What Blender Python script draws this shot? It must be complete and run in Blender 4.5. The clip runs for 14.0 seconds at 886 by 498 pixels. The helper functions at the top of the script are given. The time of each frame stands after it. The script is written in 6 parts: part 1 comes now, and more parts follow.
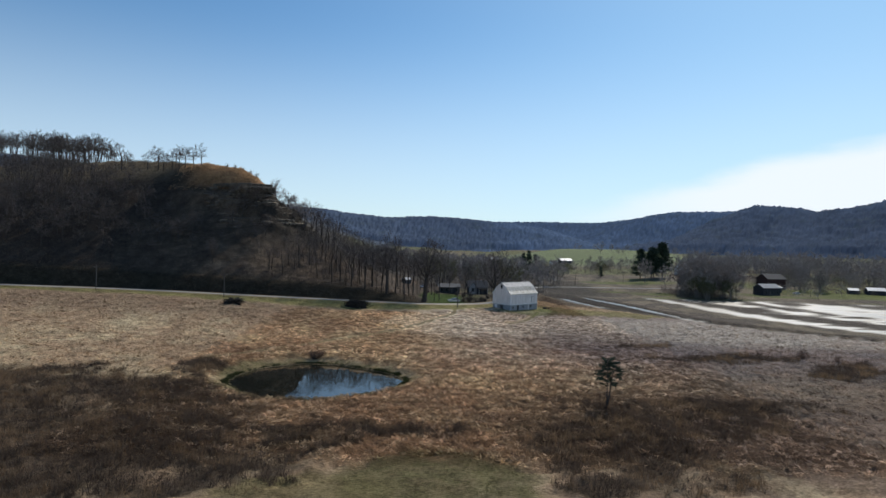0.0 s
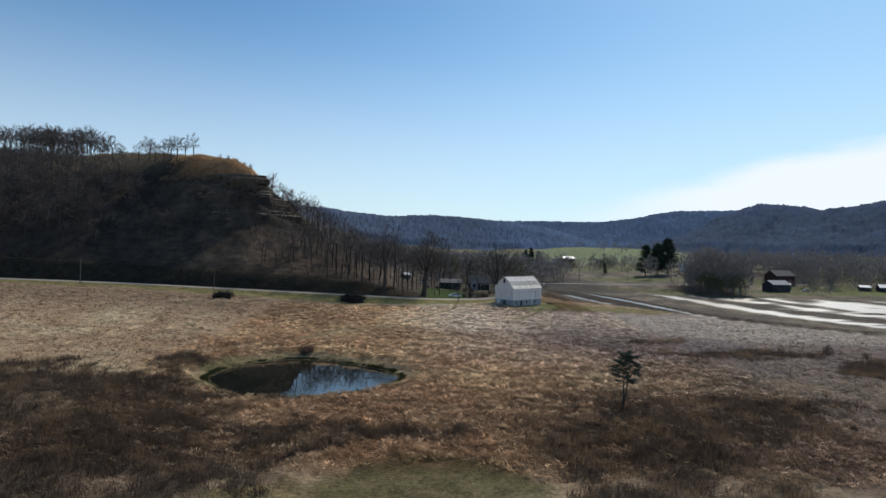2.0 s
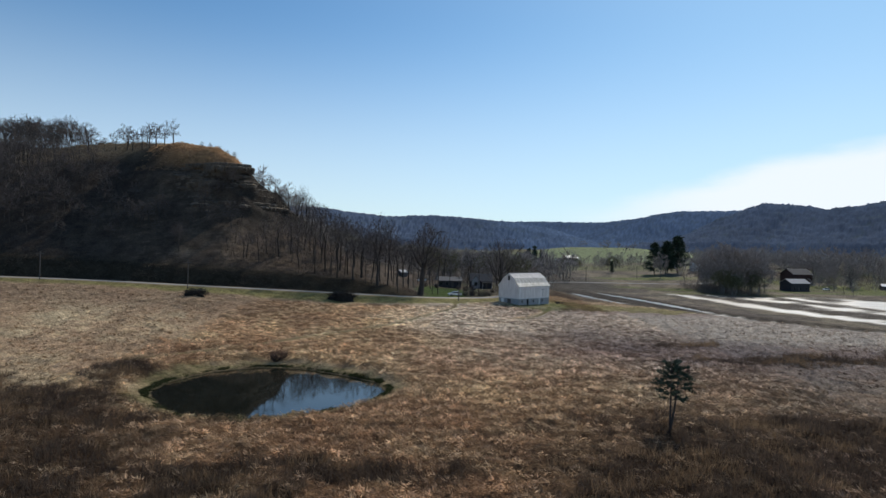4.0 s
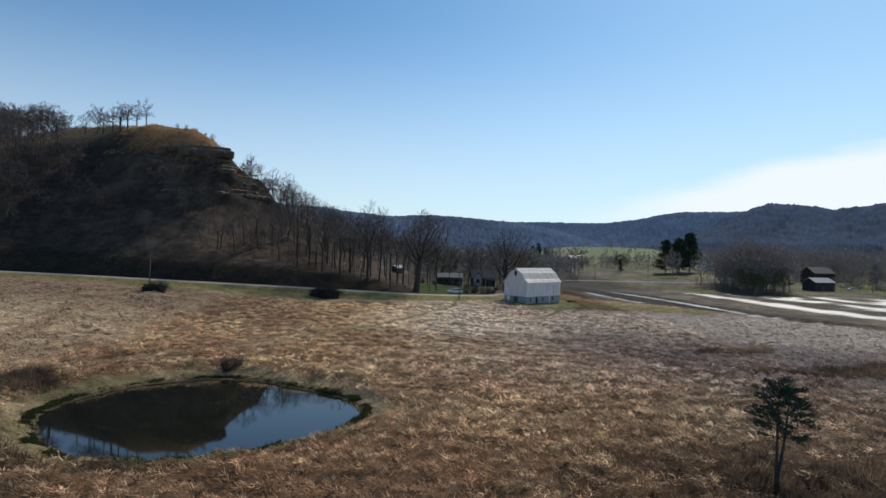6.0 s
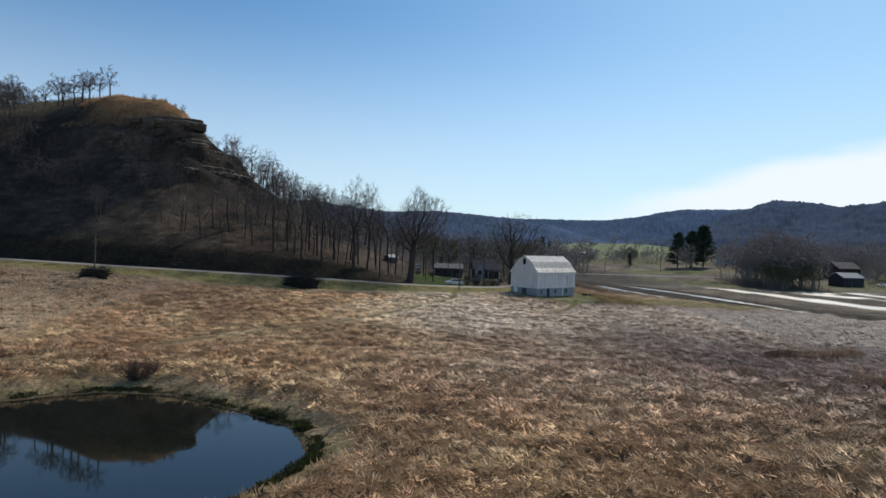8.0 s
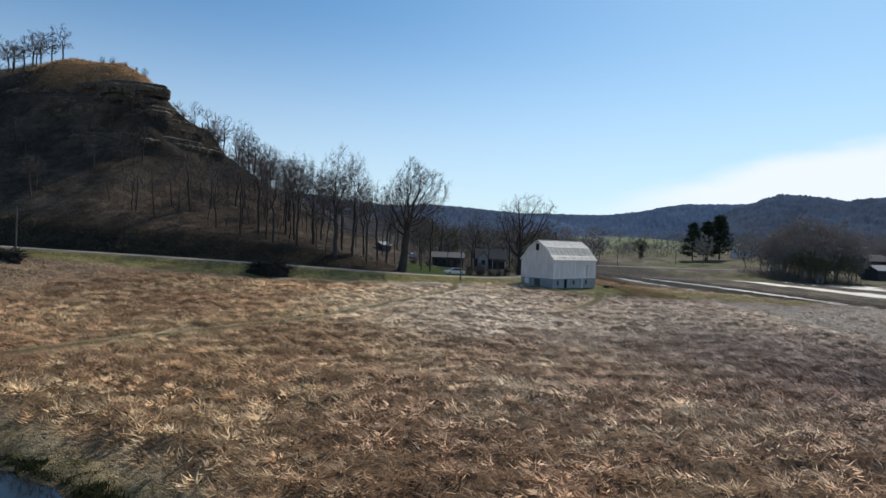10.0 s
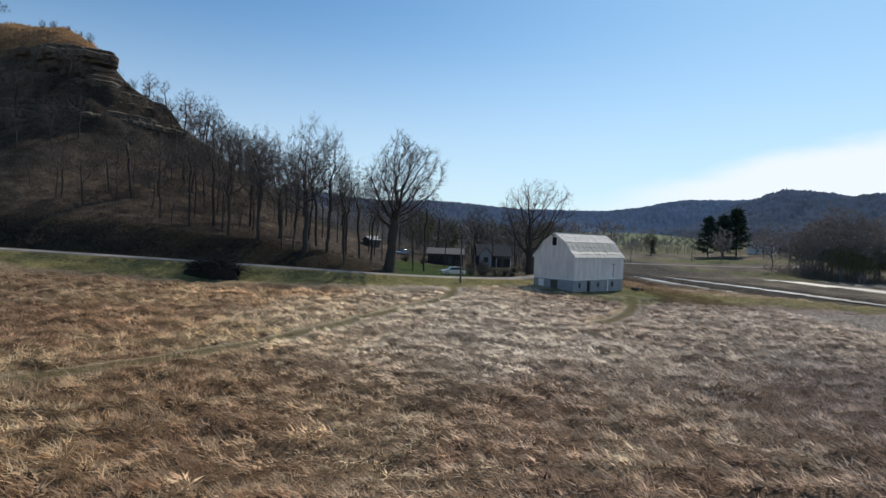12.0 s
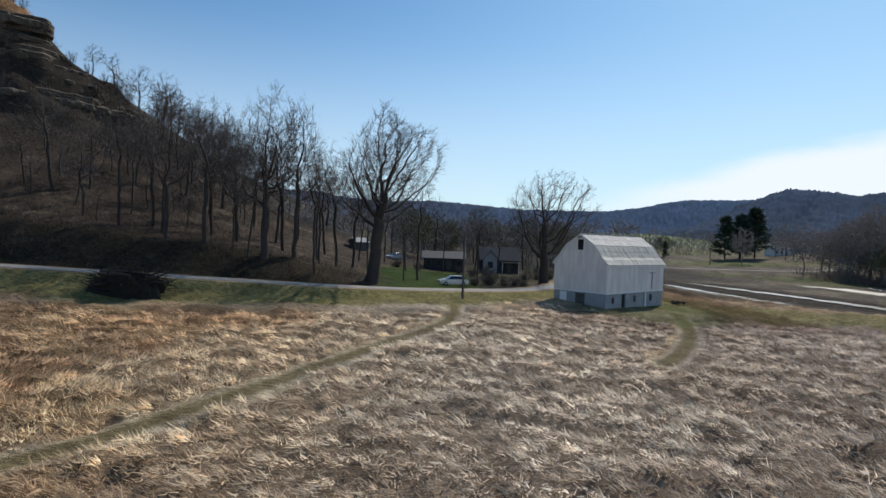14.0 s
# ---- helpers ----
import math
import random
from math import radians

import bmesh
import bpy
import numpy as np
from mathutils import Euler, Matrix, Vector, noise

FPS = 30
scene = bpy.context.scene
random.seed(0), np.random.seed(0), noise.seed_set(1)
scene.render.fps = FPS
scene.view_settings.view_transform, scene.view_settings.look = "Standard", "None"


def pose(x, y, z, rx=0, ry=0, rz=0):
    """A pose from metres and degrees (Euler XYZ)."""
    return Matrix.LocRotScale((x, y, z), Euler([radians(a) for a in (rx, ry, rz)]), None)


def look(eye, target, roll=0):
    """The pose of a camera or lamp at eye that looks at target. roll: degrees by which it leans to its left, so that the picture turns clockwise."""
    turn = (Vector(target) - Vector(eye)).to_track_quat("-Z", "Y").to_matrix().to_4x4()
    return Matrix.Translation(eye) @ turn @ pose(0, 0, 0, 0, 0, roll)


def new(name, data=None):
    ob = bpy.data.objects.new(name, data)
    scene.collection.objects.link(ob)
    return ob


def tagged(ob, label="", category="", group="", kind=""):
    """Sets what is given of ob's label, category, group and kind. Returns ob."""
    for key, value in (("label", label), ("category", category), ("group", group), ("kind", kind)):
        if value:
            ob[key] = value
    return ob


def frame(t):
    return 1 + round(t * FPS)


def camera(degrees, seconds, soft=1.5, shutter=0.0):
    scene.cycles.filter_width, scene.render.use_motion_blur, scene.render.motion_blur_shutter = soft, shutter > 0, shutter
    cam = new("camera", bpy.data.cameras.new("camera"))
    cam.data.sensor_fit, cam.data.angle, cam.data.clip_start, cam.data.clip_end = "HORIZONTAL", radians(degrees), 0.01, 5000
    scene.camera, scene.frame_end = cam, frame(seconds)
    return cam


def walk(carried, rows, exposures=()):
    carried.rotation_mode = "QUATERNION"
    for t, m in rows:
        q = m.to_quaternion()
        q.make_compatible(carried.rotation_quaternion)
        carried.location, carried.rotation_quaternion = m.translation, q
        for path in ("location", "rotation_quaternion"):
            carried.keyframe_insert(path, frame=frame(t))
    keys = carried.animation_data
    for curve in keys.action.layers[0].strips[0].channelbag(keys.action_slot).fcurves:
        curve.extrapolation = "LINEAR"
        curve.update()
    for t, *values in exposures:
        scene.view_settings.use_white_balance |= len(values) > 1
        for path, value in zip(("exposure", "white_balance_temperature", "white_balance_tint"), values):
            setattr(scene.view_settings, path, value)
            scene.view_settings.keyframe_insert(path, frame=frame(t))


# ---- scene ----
cam = camera(74.0, 14.0)
METRES, EYE, TILT, LEAN, TURN = 130.0, 22.4, 0.0, 0.0, 0.0
ROWS = [
    (0.0, 0.0, 0.0, 0.0, 0.0, -0.16, -1.43),
    (0.5, 0.0006, 0.0061, -0.0049, 0.01, -0.17, -1.44),
    (1.0, 0.0013, 0.0187, -0.0095, 0.05, -0.18, -1.45),
    (1.5, 0.0022, 0.039, -0.0137, 0.08, -0.19, -1.47),
    (2.0, 0.0031, 0.0638, -0.0179, 0.13, -0.2, -1.47),
    (2.5, 0.0043, 0.0937, -0.0222, 0.16, -0.21, -1.46),
    (3.0, 0.0056, 0.1253, -0.0263, 0.18, -0.17, -1.41),
    (5.5, 0.0107, 0.3096, -0.0506, 0.25, -0.01, -1.55),
    (6.0, 0.0115, 0.3477, -0.0558, 0.24, 0.01, -1.62),
    (6.5, 0.0125, 0.388, -0.0617, 0.24, 0.02, -1.7),
    (7.0, 0.0131, 0.4268, -0.0673, 0.23, -0.04, -1.8),
    (7.5, 0.0139, 0.468, -0.0732, 0.21, -0.16, -1.89),
    (10.0, 0.0169, 0.6727, -0.0983, 0.19, -0.77, -2.14),
    (10.5, 0.0176, 0.7161, -0.0999, 0.17, -0.95, -2.16),
    (11.0, 0.0186, 0.7573, -0.1014, 0.13, -1.05, -2.15),
    (11.5, 0.0197, 0.7992, -0.102, 0.1, -1.11, -2.13),
    (12.0, 0.0202, 0.8385, -0.1021, 0.07, -1.13, -2.12),
    (12.5, 0.0207, 0.8787, -0.1019, 0.03, -1.12, -2.11),
    (13.0, 0.021, 0.9165, -0.1015, -0.0, -1.12, -2.12),
    (13.5, 0.0212, 0.9549, -0.1008, -0.02, -1.1, -2.07),
    (14.0, 0.0215, 0.9909, -0.1004, -0.03, -1.05, -2.05),
]
walk(cam, [(t, pose(0, 0, EYE, TILT, LEAN, TURN) @ pose(METRES * x, METRES * y, METRES * z, 90 + pitch, roll, yaw)) for t, x, y, z, yaw, pitch, roll in ROWS])

# ---- world and sun ----
SUN_AZ, SUN_EL = 30.0, 39.0
scene.view_settings.exposure = 0.0


def build_world():
    world = bpy.data.worlds.new("valley_sky")
    scene.world = world
    world.use_nodes = True
    nt = world.node_tree
    nt.nodes.clear()
    n, l = nt.nodes.new, nt.links.new
    sky = n("ShaderNodeTexSky")
    sky.sky_type = "NISHITA"
    sky.sun_disc = False
    sky.sun_elevation = radians(SUN_EL)
    sky.sun_rotation = radians(SUN_AZ)
    sky.altitude = 250.0
    sky.air_density = 1.0
    sky.dust_density = 0.2
    sky.ozone_density = 3.0
    geo = n("ShaderNodeTexCoord")
    sep = n("ShaderNodeSeparateXYZ")
    l(geo.outputs["Generated"], sep.inputs[0])
    # a thin bright cloud bank low in the east: its upper rim climbs with the azimuth
    az = n("ShaderNodeMath"); az.operation = "ARCTAN2"
    l(sep.outputs["X"], az.inputs[0]); l(sep.outputs["Y"], az.inputs[1])
    el = n("ShaderNodeMath"); el.operation = "ARCSINE"
    l(sep.outputs["Z"], el.inputs[0])
    noi = n("ShaderNodeTexNoise")
    noi.inputs["Scale"].default_value = 7.0
    noi.inputs["Detail"].default_value = 6.0
    mp = n("ShaderNodeMapping")
    mp.inputs["Scale"].default_value = (1.0, 1.0, 3.0)
    l(geo.outputs["Generated"], mp.inputs[0]); l(mp.outputs[0], noi.inputs["Vector"])

    def math_node(op, a, b):
        m = n("ShaderNodeMath"); m.operation = op
        for i, v in enumerate((a, b)):
            if isinstance(v, (int, float)):
                m.inputs[i].default_value = v
            else:
                l(v, m.inputs[i])
        return m.outputs[0]

    ramp = n("ShaderNodeMapRange"); ramp.clamp = True
    ramp.inputs["From Min"].default_value, ramp.inputs["From Max"].default_value = radians(10), radians(40)
    ramp.inputs["To Min"].default_value, ramp.inputs["To Max"].default_value = radians(3.6), radians(10.6)
    l(az.outputs[0], ramp.inputs["Value"])
    wob = math_node("MULTIPLY", math_node("SUBTRACT", noi.outputs["Fac"], 0.5), radians(3.0))
    under = math_node("SUBTRACT", math_node("ADD", ramp.outputs[0], wob), el.outputs[0])
    edge = n("ShaderNodeMapRange"); edge.interpolation_type = "SMOOTHSTEP"
    edge.inputs["From Min"].default_value, edge.inputs["From Max"].default_value = radians(-0.5), radians(1.6)
    l(under, edge.inputs["Value"])
    side = n("ShaderNodeMapRange"); side.interpolation_type = "SMOOTHSTEP"
    side.inputs["From Min"].default_value, side.inputs["From Max"].default_value = radians(8), radians(26)
    l(az.outputs[0], side.inputs["Value"])
    far = n("ShaderNodeMapRange"); far.interpolation_type = "SMOOTHSTEP"
    far.inputs["From Min"].default_value, far.inputs["From Max"].default_value = radians(130), radians(90)
    l(az.outputs[0], far.inputs["Value"])
    mask = math_node("MULTIPLY", math_node("MULTIPLY", edge.outputs[0], side.outputs[0]), far.outputs[0])
    mask = math_node("MULTIPLY", mask, 0.9)
    # pale veil along the horizon
    veil = n("ShaderNodeMapRange"); veil.interpolation_type = "SMOOTHSTEP"
    veil.inputs["From Min"].default_value, veil.inputs["From Max"].default_value = radians(22), radians(0)
    veil.inputs["To Max"].default_value = VEIL
    l(el.outputs[0], veil.inputs["Value"])
    mix0 = n("ShaderNodeMix"); mix0.data_type = "RGBA"
    clear = n("ShaderNodeVectorMath"); clear.operation = "MULTIPLY"
    clear.inputs[1].default_value = SKY_TINT
    l(sky.outputs[0], clear.inputs[0])
    l(veil.outputs[0], mix0.inputs["Factor"]); l(clear.outputs[0], mix0.inputs["A"])
    mix0.inputs["B"].default_value = (*VEIL_RGB, 1)
    # thin high haze, thicker towards the cloud bank
    thin = n("ShaderNodeMapRange"); thin.interpolation_type = "SMOOTHSTEP"
    thin.inputs["From Min"].default_value, thin.inputs["From Max"].default_value = radians(-25), radians(60)
    thin.inputs["To Max"].default_value = 0.34
    l(az.outputs[0], thin.inputs["Value"])
    low = n("ShaderNodeMapRange"); low.interpolation_type = "SMOOTHSTEP"
    low.inputs["From Min"].default_value, low.inputs["From Max"].default_value = radians(60), radians(20)
    l(el.outputs[0], low.inputs["Value"])
    haze = math_node("MULTIPLY", math_node("MULTIPLY", thin.outputs[0], low.outputs[0]), far.outputs[0])
    mix1 = n("ShaderNodeMix"); mix1.data_type = "RGBA"
    l(haze, mix1.inputs["Factor"]); l(mix0.outputs["Result"], mix1.inputs["A"])
    mix1.inputs["B"].default_value = (*HAZE_RGB, 1)
    mix = n("ShaderNodeMix"); mix.data_type = "RGBA"
    l(mask, mix.inputs["Factor"]); l(mix1.outputs["Result"], mix.inputs["A"])
    mix.inputs["B"].default_value = (*CLOUD_RGB, 1)
    bg = n("ShaderNodeBackground")
    bg.inputs["Strength"].default_value = SKY_STRENGTH
    l(mix.outputs["Result"], bg.inputs["Color"])
    out = n("ShaderNodeOutputWorld")
    l(bg.outputs[0], out.inputs[0])


SKY_STRENGTH = 0.099
HAZE_RGB = (5.6, 8.8, 11.2)
SKY_TINT = (0.77, 1.03, 1.11)
VEIL, VEIL_RGB = 0.66, (7.5, 8.5, 9.4)
CLOUD_RGB = (9.2, 9.8, 10.4)
build_world()

sun_data = bpy.data.lights.new("sun", "SUN")
sun_data.energy, sun_data.angle, sun_data.color = 3.6, radians(0.6), (1.0, 0.93, 0.82)
sun = new("sun", sun_data)
SUN_DIR = Vector((math.sin(radians(SUN_AZ)) * math.cos(radians(SUN_EL)), math.cos(radians(SUN_AZ)) * math.cos(radians(SUN_EL)), math.sin(radians(SUN_EL))))
sun.matrix_world = look(SUN_DIR * 300, (0, 0, 0))

# ---- materials ----
def material(name, rgb, rough=0.9, vary=0.25, scale=2.0, bump=0.3, fine=30.0, metal=0.0, spec=0.3, island=0.0, obj=0.0, depth=0.05, tint=None):
    """A procedural surface: two scales of noise on the base colour, and fine relief."""
    m = bpy.data.materials.new(name)
    m.use_nodes = True
    nt = m.node_tree
    n, l = nt.nodes.new, nt.links.new
    bsdf = nt.nodes["Principled BSDF"]
    tc = n("ShaderNodeTexCoord")
    a = n("ShaderNodeTexNoise"); a.inputs["Scale"].default_value = scale; a.inputs["Detail"].default_value = 5
    b = n("ShaderNodeTexNoise"); b.inputs["Scale"].default_value = fine; b.inputs["Detail"].default_value = 3
    l(tc.outputs["Object"], a.inputs["Vector"]); l(tc.outputs["Object"], b.inputs["Vector"])
    add = n("ShaderNodeMath"); add.operation = "ADD"
    l(a.outputs["Fac"], add.inputs[0]); l(b.outputs["Fac"], add.inputs[1])
    last = add.outputs[0]
    if island or obj:
        if island:
            g = n("ShaderNodeNewGeometry"); src, k = g.outputs["Random Per Island"], island
        else:
            g = n("ShaderNodeObjectInfo"); src, k = g.outputs["Random"], obj
        s = n("ShaderNodeMath"); s.operation = "MULTIPLY_ADD"
        l(src, s.inputs[0]); s.inputs[1].default_value = k
        l(last, s.inputs[2])
        last = s.outputs[0]
    mr = n("ShaderNodeMapRange"); mr.clamp = True
    mr.inputs["From Min"].default_value, mr.inputs["From Max"].default_value = 0.55, 1.45 + island + obj
    l(last, mr.inputs["Value"])
    mix = n("ShaderNodeMix"); mix.data_type = "RGBA"
    lo = [c * (1 - vary) for c in rgb]
    hi = [min(1.0, c * (1 + vary)) for c in (tint or rgb)]
    mix.inputs["A"].default_value, mix.inputs["B"].default_value = (*lo, 1), (*hi, 1)
    l(mr.outputs[0], mix.inputs["Factor"]); l(mix.outputs["Result"], bsdf.inputs["Base Color"])
    bsdf.inputs["Roughness"].default_value, bsdf.inputs["Metallic"].default_value = rough, metal
    bsdf.inputs["Specular IOR Level"].default_value = spec
    if bump:
        bp = n("ShaderNodeBump"); bp.inputs["Strength"].default_value = bump; bp.inputs["Distance"].default_value = depth
        l(add.outputs[0], bp.inputs["Height"]); l(bp.outputs[0], bsdf.inputs["Normal"])
    return m


def streaked_roofing():
    """Old sheet roofing: pale metal with brown stains that run down the slope."""
    m = bpy.data.materials.new("stained_metal_roofing")
    m.use_nodes = True
    nt = m.node_tree
    n, l = nt.nodes.new, nt.links.new
    bsdf = nt.nodes["Principled BSDF"]
    tc = n("ShaderNodeTexCoord")
    fac = None
    for scale, weight, seed in (((2.6, 0.5, 0.35), 0.6, 0.0), ((7.0, 1.1, 0.9), 0.4, 5.0)):
        mp = n("ShaderNodeMapping"); mp.inputs["Scale"].default_value = scale; mp.inputs["Location"].default_value = (seed, 0, 0)
        no = n("ShaderNodeTexNoise"); no.inputs["Scale"].default_value = 1.0; no.inputs["Detail"].default_value = 5
        l(tc.outputs["Object"], mp.inputs[0]); l(mp.outputs[0], no.inputs["Vector"])
        mu = n("ShaderNodeMath"); mu.operation = "MULTIPLY_ADD"; mu.inputs[1].default_value = weight
        l(no.outputs["Fac"], mu.inputs[0])
        if fac:
            l(fac, mu.inputs[2])
        else:
            mu.inputs[2].default_value = 0.0
        fac = mu.outputs[0]
    mr = n("ShaderNodeMapRange"); mr.inputs["From Min"].default_value, mr.inputs["From Max"].default_value = 0.38, 0.60
    l(fac, mr.inputs["Value"])
    mix = n("ShaderNodeMix"); mix.data_type = "RGBA"
    mix.inputs["A"].default_value, mix.inputs["B"].default_value = (0.30, 0.26, 0.20, 1), (0.60, 0.575, 0.53, 1)
    l(mr.outputs[0], mix.inputs["Factor"]); l(mix.outputs["Result"], bsdf.inputs["Base Color"])
    bsdf.inputs["Roughness"].default_value, bsdf.inputs["Metallic"].default_value = 0.6, 0.0
    return m


def ground_material():
    """Ground cover: colour and wetness per point, broken up by noise at three scales."""
    m = bpy.data.materials.new("ground_cover")
    m.use_nodes = True
    nt = m.node_tree
    n, l = nt.nodes.new, nt.links.new
    bsdf = nt.nodes["Principled BSDF"]
    at = n("ShaderNodeAttribute"); at.attribute_name = "cover"
    tc = n("ShaderNodeTexCoord")
    prev = at.outputs["Color"]
    for sc, lo, hi, det, stretch in ((0.35, 0.72, 1.28, 4, 1.0), (2.2, 0.55, 1.45, 4, 2.2), (9.0, 0.6, 1.4, 3, 1.6)):
        mp = n("ShaderNodeMapping"); mp.inputs["Scale"].default_value = (1.0, stretch, 1.0)
        mp.inputs["Rotation"].default_value = (0, 0, 0.25)
        tx = n("ShaderNodeTexNoise"); tx.inputs["Scale"].default_value = sc; tx.inputs["Detail"].default_value = det
        tx.inputs["Distortion"].default_value = 0.6
        l(tc.outputs["Object"], mp.inputs[0]); l(mp.outputs[0], tx.inputs["Vector"])
        mr = n("ShaderNodeMapRange"); mr.inputs["From Min"].default_value, mr.inputs["From Max"].default_value = 0.3, 0.7
        mr.inputs["To Min"].default_value, mr.inputs["To Max"].default_value = lo, hi
        l(tx.outputs["Fac"], mr.inputs["Value"])
        mul = n("ShaderNodeVectorMath"); mul.operation = "SCALE"
        l(prev, mul.inputs[0]); l(mr.outputs[0], mul.inputs["Scale"])
        prev = mul.outputs[0]
        height = tx
    l(prev, bsdf.inputs["Base Color"])
    rg = n("ShaderNodeMapRange"); rg.inputs["To Min"].default_value, rg.inputs["To Max"].default_value = 0.95, 0.3
    l(at.outputs["Alpha"], rg.inputs["Value"]); l(rg.outputs[0], bsdf.inputs["Roughness"])
    sp = n("ShaderNodeMapRange"); sp.inputs["To Min"].default_value, sp.inputs["To Max"].default_value = 0.05, 0.5
    l(at.outputs["Alpha"], sp.inputs["Value"]); l(sp.outputs[0], bsdf.inputs["Specular IOR Level"])
    st = n("ShaderNodeMapRange"); st.inputs["To Min"].default_value, st.inputs["To Max"].default_value = 1.0, 0.0
    l(at.outputs["Alpha"], st.inputs["Value"])
    bp = n("ShaderNodeBump"); bp.inputs["Distance"].default_value = 0.22
    l(st.outputs[0], bp.inputs["Strength"]); l(height.outputs["Fac"], bp.inputs["Height"]); l(bp.outputs[0], bsdf.inputs["Normal"])
    return m


def blade_material(name, lo=0.65, hi=1.5, glow=0.48, spec=0.15):
    """Thin plant matter: its own colour per blade, some light shining through."""
    m = bpy.data.materials.new(name)
    m.use_nodes = True
    nt = m.node_tree
    n, l = nt.nodes.new, nt.links.new
    bsdf = nt.nodes["Principled BSDF"]
    at = n("ShaderNodeAttribute"); at.attribute_name = "cover"
    g = n("ShaderNodeNewGeometry")
    mr = n("ShaderNodeMapRange"); mr.inputs["To Min"].default_value, mr.inputs["To Max"].default_value = lo, hi
    l(g.outputs["Random Per Island"], mr.inputs["Value"])
    mul = n("ShaderNodeVectorMath"); mul.operation = "SCALE"
    l(at.outputs["Color"], mul.inputs[0]); l(mr.outputs[0], mul.inputs["Scale"])
    l(mul.outputs[0], bsdf.inputs["Base Color"])
    bsdf.inputs["Roughness"].default_value = 0.8
    bsdf.inputs["Specular IOR Level"].default_value = spec
    tr = n("ShaderNodeBsdfTranslucent")
    l(mul.outputs[0], tr.inputs["Color"])
    mx = n("ShaderNodeMixShader"); mx.inputs["Fac"].default_value = glow
    l(bsdf.outputs[0], mx.inputs[1]); l(tr.outputs[0], mx.inputs[2])
    l(mx.outputs[0], nt.nodes["Material Output"].inputs["Surface"])
    return m


BLADE = blade_material("plant_blades")
CROWN = blade_material("far_crowns", 0.9, 1.1, 0.3, 0.0)
GROUND = ground_material()
ASPHALT = material("worn_asphalt", (0.29, 0.28, 0.26), 0.85, 0.15, 0.5, 0.2, 12)
WATER = material("pond_water", (0.010, 0.011, 0.008), 0.03, 0.3, 0.05, 0.0, 1.0, spec=0.5)
MUDWATER = material("muddy_ditch_water", (0.07, 0.06, 0.045), 0.3, 0.3, 0.3, 0.06, 3.0, spec=0.6)
WHITE = material("white_painted_boards", (0.74, 0.74, 0.75), 0.75, 0.12, 0.7, 0.1, 9)
ROOFING = material("weathered_metal_roofing", (0.53, 0.50, 0.475), 0.75, 0.32, 1.1, 0.12, 4, spec=0.2, obj=0.3)
RUSTED = streaked_roofing()


def boards_material():
    """White-painted vertical boards: faint joints, stains run down from the eaves and up from the stone."""
    m = bpy.data.materials.new("white_painted_siding")
    m.use_nodes = True
    nt = m.node_tree
    n, l = nt.nodes.new, nt.links.new
    bsdf = nt.nodes["Principled BSDF"]
    tc = n("ShaderNodeTexCoord")
    sep = n("ShaderNodeSeparateXYZ"); l(tc.outputs["Object"], sep.inputs[0])
    add = n("ShaderNodeMath"); add.operation = "ADD"; l(sep.outputs["X"], add.inputs[0]); l(sep.outputs["Y"], add.inputs[1])
    fr = n("ShaderNodeMath"); fr.operation = "PINGPONG"; l(add.outputs[0], fr.inputs[0]); fr.inputs[1].default_value = 0.12
    jt = n("ShaderNodeMapRange"); l(fr.outputs[0], jt.inputs["Value"]); jt.inputs["From Max"].default_value = 0.012
    mp = n("ShaderNodeMapping"); mp.inputs["Scale"].default_value = (1.6, 1.6, 0.35); l(tc.outputs["Object"], mp.inputs[0])
    no = n("ShaderNodeTexNoise"); no.inputs["Scale"].default_value = 1.0; no.inputs["Detail"].default_value = 6; l(mp.outputs[0], no.inputs["Vector"])
    st = n("ShaderNodeMapRange"); st.inputs["From Min"].default_value, st.inputs["From Max"].default_value = 0.38, 0.66; l(no.outputs["Fac"], st.inputs["Value"])
    mix = n("ShaderNodeMix"); mix.data_type = "RGBA"
    mix.inputs["A"].default_value, mix.inputs["B"].default_value = (0.66, 0.60, 0.585, 1), (0.80, 0.745, 0.73, 1)
    l(st.outputs[0], mix.inputs["Factor"])
    l(mix.outputs["Result"], bsdf.inputs["Base Color"])
    bsdf.inputs["Roughness"].default_value = 0.7
    bp = n("ShaderNodeBump"); bp.inputs["Strength"].default_value = 0.3; bp.inputs["Distance"].default_value = 0.008
    l(jt.outputs[0], bp.inputs["Height"]); l(bp.outputs[0], bsdf.inputs["Normal"])
    return m


BOARDS = boards_material()
STONE = material("basement_stone", (0.30, 0.31, 0.33), 0.9, 0.3, 1.4, 0.5, 7)
# near-black, for panes and for the unlit inside of openings
DARK = material("dark_opening", (0.012, 0.012, 0.014), 0.8, 0.2, 3, 0, 8)
PALEBARK = material("grey_bark", (0.21, 0.185, 0.17), 0.95, 0.35, 0.3, 0.2, 6, obj=0.3)
BARK = material("bark", (0.055, 0.047, 0.043), 0.95, 0.35, 1.3, 0.5, 12, obj=0.3)
TWIG = material("twigs", (0.105, 0.088, 0.082), 0.95, 0.35, 1.0, 0, 9, island=0.3)
GREYTWIG = material("grey_twigs", (0.31, 0.27, 0.25), 0.95, 0.35, 0.1, 0, 2, island=0.5)
RUSSET = material("russet_twigs", (0.17, 0.10, 0.07), 0.95, 0.35, 1.0, 0, 9, island=0.4)
BUD = material("budding_twigs", (0.15, 0.14, 0.075), 0.95, 0.35, 1.0, 0, 9, island=0.3)
NEEDLE = material("pine_needles", (0.040, 0.062, 0.040), 0.8, 0.45, 0.8, 0, 6, island=0.4)
